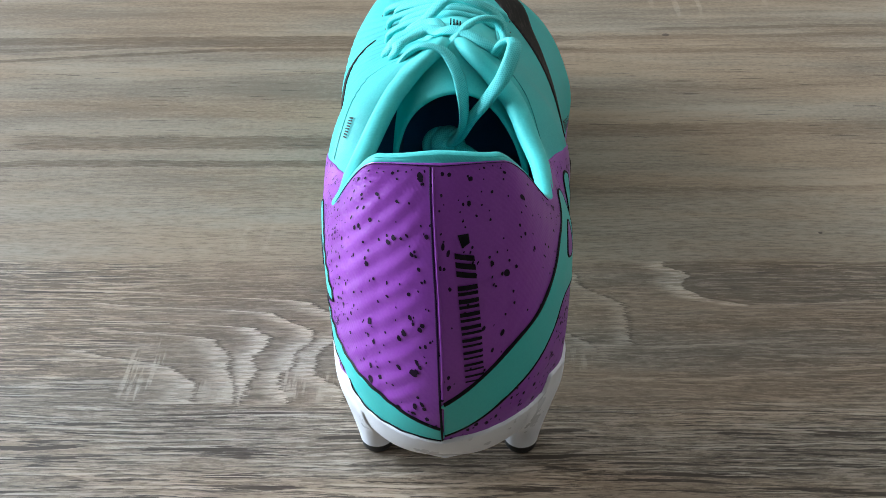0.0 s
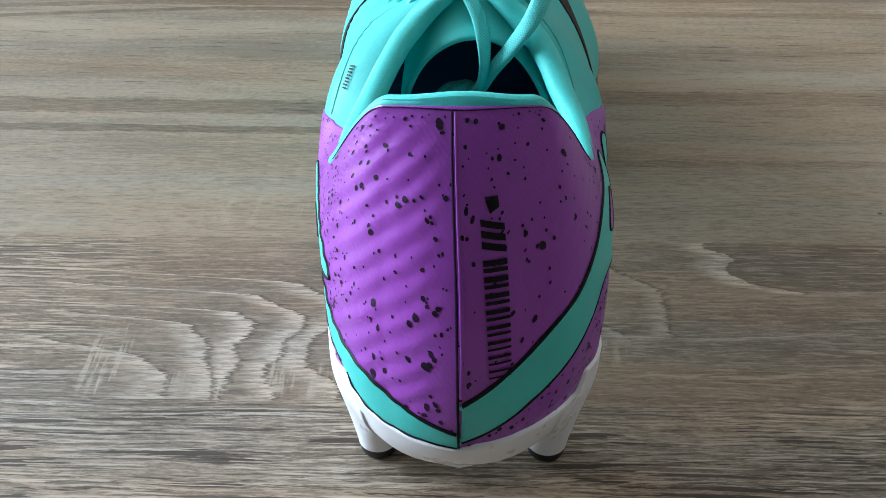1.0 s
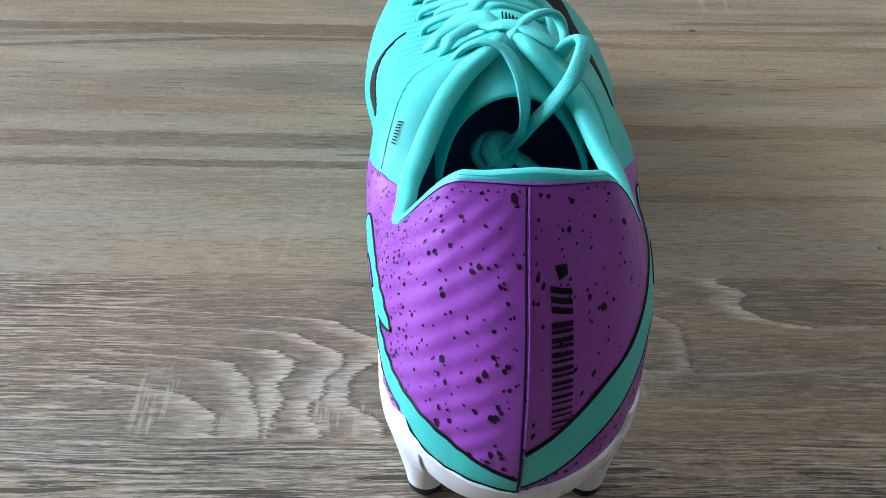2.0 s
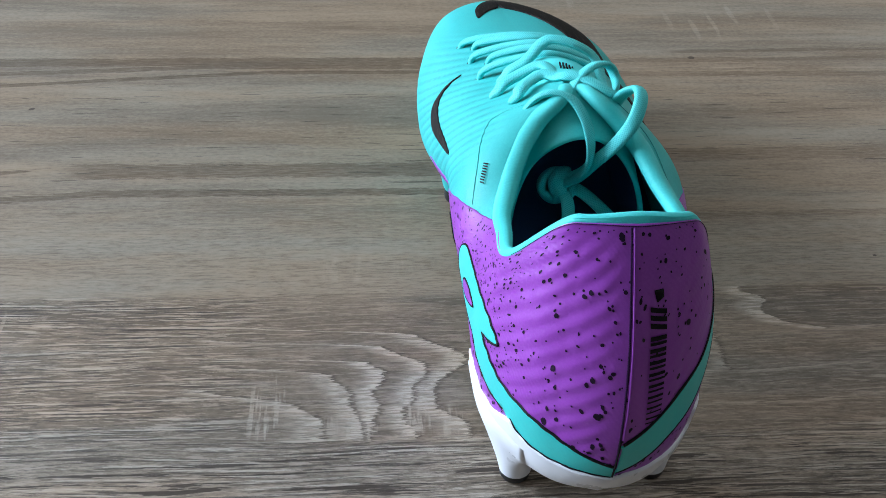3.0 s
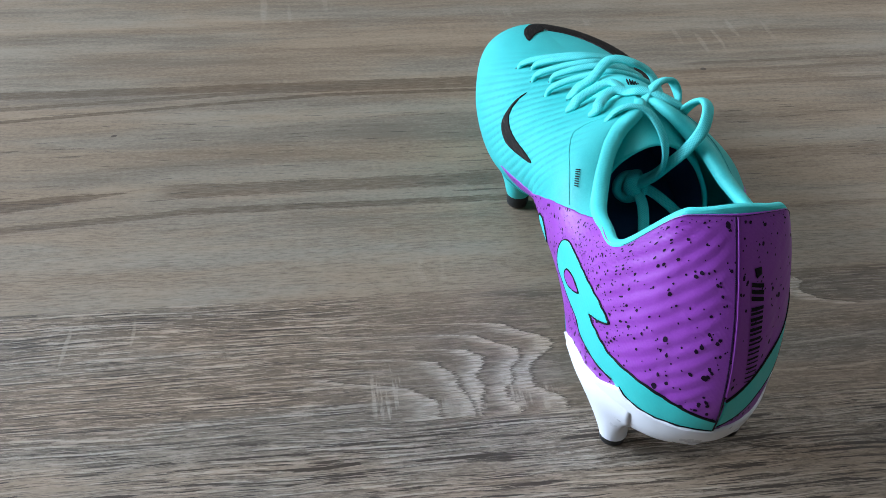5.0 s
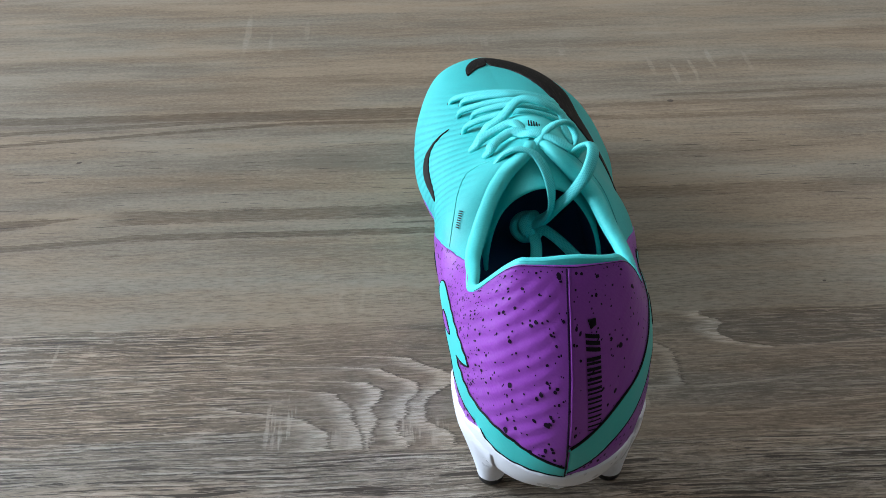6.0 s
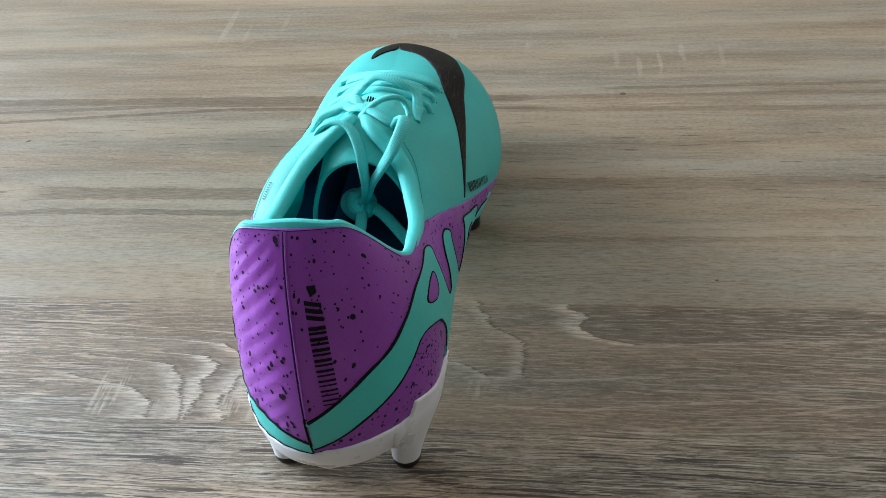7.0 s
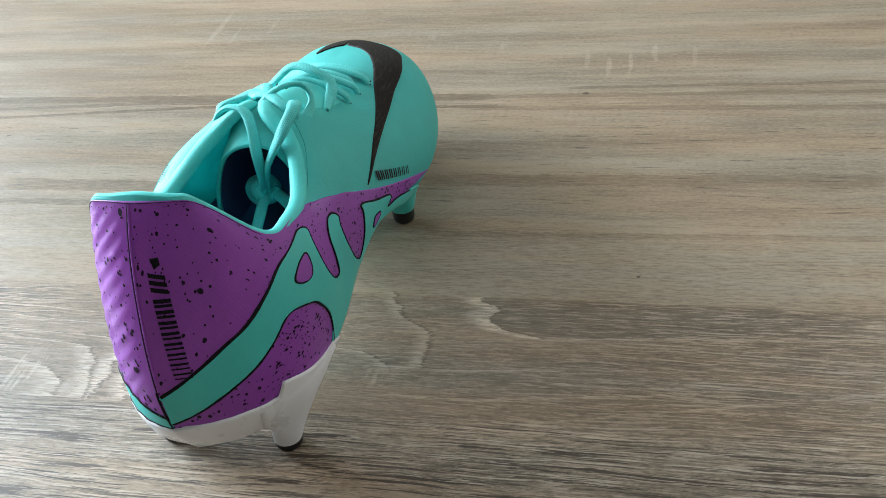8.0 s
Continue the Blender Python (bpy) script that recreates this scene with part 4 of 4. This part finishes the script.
def tucked(n):
    """A lace narrows where it goes through its holes."""
    f = np.linspace(0, 1, n)
    return np.clip(0.45 + 0.55 * np.minimum(f, 1 - f) / 0.10, 0.45, 1.0)


lace = new("lace")
lace.parent = boot
tagged(lace, label="flat woven turquoise lace")
for row in ((-8.54, .736, 8.12, .815, .0010), (-8.34, .798, 8.00, .808, .0014), (-7.98, .773, 7.75, .855, .0020), (-7.72, .842, 7.54, .822, .0024), (-7.32, .803, 7.10, .828, .0034)):
    p, ups = over_lace(*row)
    sweep("cross_lace", p, ups, CORD_W * 0.88 * tucked(len(p)), CORD_T, LACE, lace, "flat woven turquoise lace")


def on_skin(a, h, out):
    return tuple(skin(np.array([a]), np.array([h]), np.array([out]))[0])


left_eye = on_skin(-6.46, .844, -.002)
right_eye = tuple(skin(np.array([6.5]), np.array([.863]), np.full(1, -.0035))[0])


def clear_of_skin(path, gap=0.0012):
    """Lifts the inner points of a lace path off the upper."""
    ga, gh = np.meshgrid(np.linspace(-9.5, 9.5, 381), np.linspace(0.6, 0.999, 30), indexing="ij")
    ga, gh = ga.ravel(), gh.ravel()
    at, up = skin(ga, gh), normal(ga, np.minimum(gh, 0.97))
    out = path.copy()
    for i, p in enumerate(path):
        k = np.linalg.norm(at - p, axis=1).argmin()
        d = (p - at[k]) @ up[k]
        need = gap * min(1.0, i / 4, (len(path) - 1 - i) / 4)
        if np.linalg.norm(at[k] - p) < 0.006 and d < need:
            out[i] = p + up[k] * (need - d)
    out[1:-1] = (out[:-2] + out[1:-1] * 2 + out[2:]) / 4
    return out


LOOPS = {
    "cross_lace": [
        [on_skin(-6.9, .869, -.002), on_skin(-6.92, .905, .0030), on_skin(-6.95, .95, .0050), (-.0009, .1315, .0820), (.0085, .1290, .0815), (.0160, .1265, .0765), right_eye],
        [left_eye, on_skin(-6.48, .878, .0024), on_skin(-6.58, .925, .0034), (-.0058, .1140, .0822), (-.0028, .1085, .0826), (-.0012, .1030, .0820), (-.0002, .0980, .0795), (.0002, .0940, .0750)],
        [on_skin(-6.0, .894, -.002), on_skin(-6.0, .922, .0026), (-.0110, .1010, .0840), (-.0063, .1030, .0852), (-.0015, .0985, .0856), (.0030, .0930, .0845), (.0075, .0890, .0830), (.0105, .0870, .0790), (.0120, .0860, .0745)]],
    "bow_loop": [
        [(-.0150, .0880, .0795), (-.0139, .0863, .0828), (-.0111, .0860, .0868), (-.0067, .0855, .0888), (-.0010, .0832, .0880), (.0027, .0780, .0840), (.0044, .0735, .0780),
         (.0044, .0735, .0700), (.0022, .0780, .0620), (-.0010, .0830, .0570)],
        [(.0136, .0905, .0790), (.0145, .0878, .0850), (.0165, .0850, .0898), (.0187, .0825, .0918), (.0186, .0775, .0910), (.0158, .0725, .0860), (.0111, .0718, .0786), (.0070, .0740, .0715),
         (.0035, .0785, .0630), (.0000, .0835, .0575)],
        [(-.0020, .0880, .0835), (.0000, .0915, .0850), (.0033, .0957, .0882), (.0085, .1001, .0898), (.0139, .1029, .0884), (.0166, .1020, .0842), (.0166, .0985, .0806), (.0156, .0940, .0795), (.0138, .0905, .0795)]],
    "lace_tail": [
        [(-.0005, .0840, .0560), (.0050, .0820, .0545), (.0105, .0785, .0515), (.0180, .0720, .0465), (.0235, .0660, .0440)],
        [(-.0010, .0830, .0550), (.0002, .0780, .0545), (.0004, .0730, .0525), (-.0006, .0660, .0470), (-.0020, .0600, .0430)]]}
for name, lines in LOOPS.items():
    for k, pts in enumerate(lines):
        p = strand(pts)
        if name == "cross_lace":
            p = clear_of_skin(p)
        if name == "bow_loop":
            # the flat side of a loop faces away from the middle of its arc
            hub = p.mean(0) + np.array((0.0, -0.004, -0.010))
            ups = p - hub
        elif name == "lace_tail":
            ups = np.tile((0.1, -0.5, 1.0), (len(p), 1))
        else:
            ups = np.tile((0.0, -0.15, 1.0), (len(p), 1)) + (p - p.mean(0)) * (30, 0, 0)
        sweep(name, p, ups, CORD_W * (tucked(len(p)) if name == "cross_lace" else 1.0), CORD_T, LACE, lace, "flat woven turquoise lace")
knot = new("knot")
knot.parent = lace
for turn, size, mid in ((0, .0052, (-.0018, .0842, .0552)), (62, .0046, (-.0005, .0835, .0562)), (-55, .0044, (-.0028, .0838, .0545)), (95, .0036, (-.0012, .0830, .0555))):
    t = np.linspace(0, 2 * np.pi, 33)
    ring = np.stack([size * np.cos(t), 0.25 * size * np.sin(2 * t), size * 0.85 * np.sin(t)], 1)
    m = np.array(Euler((radians(-38), radians(turn), radians(turn / 2))).to_matrix())
    sweep("knot_turn", ring @ m.T + mid, (ring * (1, 0.2, 1)) @ m.T, 0.0022, 0.0016, LACE, knot)
# punched eyelets: dark discs laid on the skin for the shade in the holes
for a, h in ((-8.54, .735), (-8.34, .797), (-7.98, .772), (-7.72, .841), (-7.32, .802), (-6.9, .868), (-6.46, .843), (-6.0, .893), (8.12, .814), (8.00, .807), (7.54, .821), (7.10, .827), (6.5, .862)):
    p, n = skin(np.array([a]), np.array([h]), np.array([0.0002]))[0], normal(np.array([a]), np.array([h]))[0]
    bm = bmesh.new()
    m = Matrix.Translation(Vector(p)) @ Vector(n).to_track_quat("Z", "Y").to_matrix().to_4x4()
    bmesh.ops.create_cone(bm, cap_ends=True, segments=12, radius1=0.0006, radius2=0.0005, depth=0.0004, matrix=m)
    part("eyelet", bm, RUBBER, upper, "dark punched lace hole")

# ---- the boot: sole and studs ----
CUP = [(-3.4, .0), (-3.15, .035), (-2.90, .080), (-2.62, .108), (-2.34, .115), (-1.92, .150), (-1.56, .215), (-1.4, .192), (-1.12, .186), (-.78, .190), (-.38, .196), (0, .196), (.2, .206), (.7, .190), (1.14, .173),
       (1.42, .152), (1.60, .148), (1.69, .205), (1.90, .180), (2.32, .118), (2.78, .055), (3.12, .030), (3.4, .0), (2.4, .0), (1.6, .0), (.8, .0), (0, .0), (-.8, .0), (-1.6, .0), (-2.4, .0)]
sole = new("sole")
sole.parent = boot
patch("heel_cup", CUP, 0.0012, WHITE, sole, "white plastic heel cup", 1.0, False, 0.0008, False)
ribbon("outline", [(-1.56, .221), (-1.4, .197), (-1.12, .191), (-.78, .195), (-.38, .201), (-.02, .201)], 0.45, 0.0009, BLACK, sole, "thin black line above the heel cup")
for name, a0, a1, mat, label in (("heel_plate", 0.0, 3.4, WHITE, "white plastic heel plate"), ("forefoot_plate", 3.4, SIDE, COATED, "turquoise forefoot plate")):
    sa = np.linspace(a0, a1, 60)
    zero = np.zeros_like(sa)
    l, r = form(-sa, zero) + normal(-sa, zero) * 0.0006, form(sa, zero) + normal(sa, zero) * 0.0006
    rows = [l + (r - l) * f + np.array((0, 0, -0.0025 * math.sin(math.pi * f) ** 0.6)) for f in np.linspace(0, 1, 17)]
    mesh_object(name, np.stack(rows, 1).reshape(-1, 3), grid_faces(60, 17, False, True), mat, sole, label)


def stud(x, y, rings, mat, label, tall=1.0):
    """A tapered stud whose root runs out into the sole, with a black tip, standing on the table.
    rings: height, half width, half length, and how far the ring lies outwards and forwards."""
    root = new("stud")
    root.parent = sole
    tagged(root, label=label)
    tip = [(.0, .0001, .0001, 0, 0), (.0, .0034, .0034, 0, 0), (.0004, .0042, .0042, 0, 0), (.0012, .0046, .0046, 0, 0), (.0034, .0047, .0047, 0, 0), (.0040, .0047, .0047, 0, 0)]
    for name, rows, m in (("stud_post", rings, mat), ("stud_tip", tip, RUBBER)):
        if rows is None:
            continue
        n, rows = 32, smooth_line(rows, False, 3) if name == "stud_post" else [(z * tall, rx * (1 + 0.06 * (tall - 1)), ry * (1 + 0.06 * (tall - 1)), dx, dy) for z, rx, ry, dx, dy in rows]
        verts = []
        for z, rx, ry, dx, dy in rows:
            for k in range(n):
                t = 2 * math.pi * k / n
                verts.append((x + math.copysign(dx, x) + rx * math.cos(t), y + dy + ry * math.sin(t), z))
        mesh_object(name, verts, [(i * n + k, i * n + (k + 1) % n, (i + 1) * n + (k + 1) % n, (i + 1) * n + k) for i in range(len(rows) - 1) for k in range(n)], m, root)
    return root


FRONT_RINGS = [(.0060, .0049, .0049, 0, 0), (.0080, .0054, .0058, .0002, 0), (.0130, .0060, .0078, .0008, 0), (.0180, .0066, .0110, .0018, 0), (.0230, .0064, .0130, .0024, 0)]


def heel_root(side, x, y, root):
    """The flank of a heel stud: drawn out from the round post to the edge of the sole, so that it runs flush into the heel cup."""
    n, rows = 40, 15
    turn = np.linspace(-np.pi / 2, 1.5 * np.pi, n + 1)[:-1]
    ring = np.stack([x + side * 0.0049 * np.cos(turn), y + 0.0049 * np.sin(turn), np.full(n, 0.0035)], 1)
    half = n // 2 + 1
    f = np.linspace(0, 1, half)
    a = side * (1.30 + 1.75 * f)
    edge = form(a, np.zeros(half)) + normal(a, np.zeros(half)) * 0.0015
    back = np.linspace(0, 1, n - half + 2)[1:-1, None]
    inner = edge[-1] * (1 - back) + edge[0] * back - np.sin(np.pi * back) * np.array((side * 0.0085, 0, 0.0))
    goal = np.concatenate([edge, inner])
    bend = np.interp(np.arange(n), [0, half * 0.35, half * 0.75, half - 1, n - 1], [2.4, 1.25, 1.15, 1.3, 2.4])
    verts = []
    for k in range(rows):
        g = k / (rows - 1)
        s = (g ** bend)[:, None]
        p = ring * (1 - s) + goal * s
        p[:, 2] = ring[:, 2] * (1 - g) + goal[:, 2] * g
        verts += list(p)
    # four more rings ease the flank into the face of the cup
    rim = np.interp(np.abs(a), [1.3, 1.6, 2.3, 2.8, 3.25], [.150, .145, .110, .050, .016])
    for share, out in ((0.30, 0.00165), (0.55, 0.00155), (0.80, 0.00140), (0.96, 0.0009)):
        outer = form(a, rim * share) + normal(a, rim * share) * out
        verts += list(np.concatenate([outer, inner + np.array((0, 0, 0.006 * share))]))
    mesh_object("stud_post", verts, [(i * n + k, i * n + (k + 1) % n, (i + 1) * n + (k + 1) % n, (i + 1) * n + k)[::side] for i in range(rows + 3) for k in range(n)], WHITE, root)


for side, x in ((-1, -.0200), (1, .0212)):
    heel_root(side, x, .0120, stud(x, .0120, None, WHITE, "white heel stud with a black tip"))
for x, y in ((-.0275, .150), (.0300, .147), (-.022, .205), (.018, .203)):
    stud(x, y, FRONT_RINGS, COATED, "turquoise forefoot stud with a black tip", 1.9)
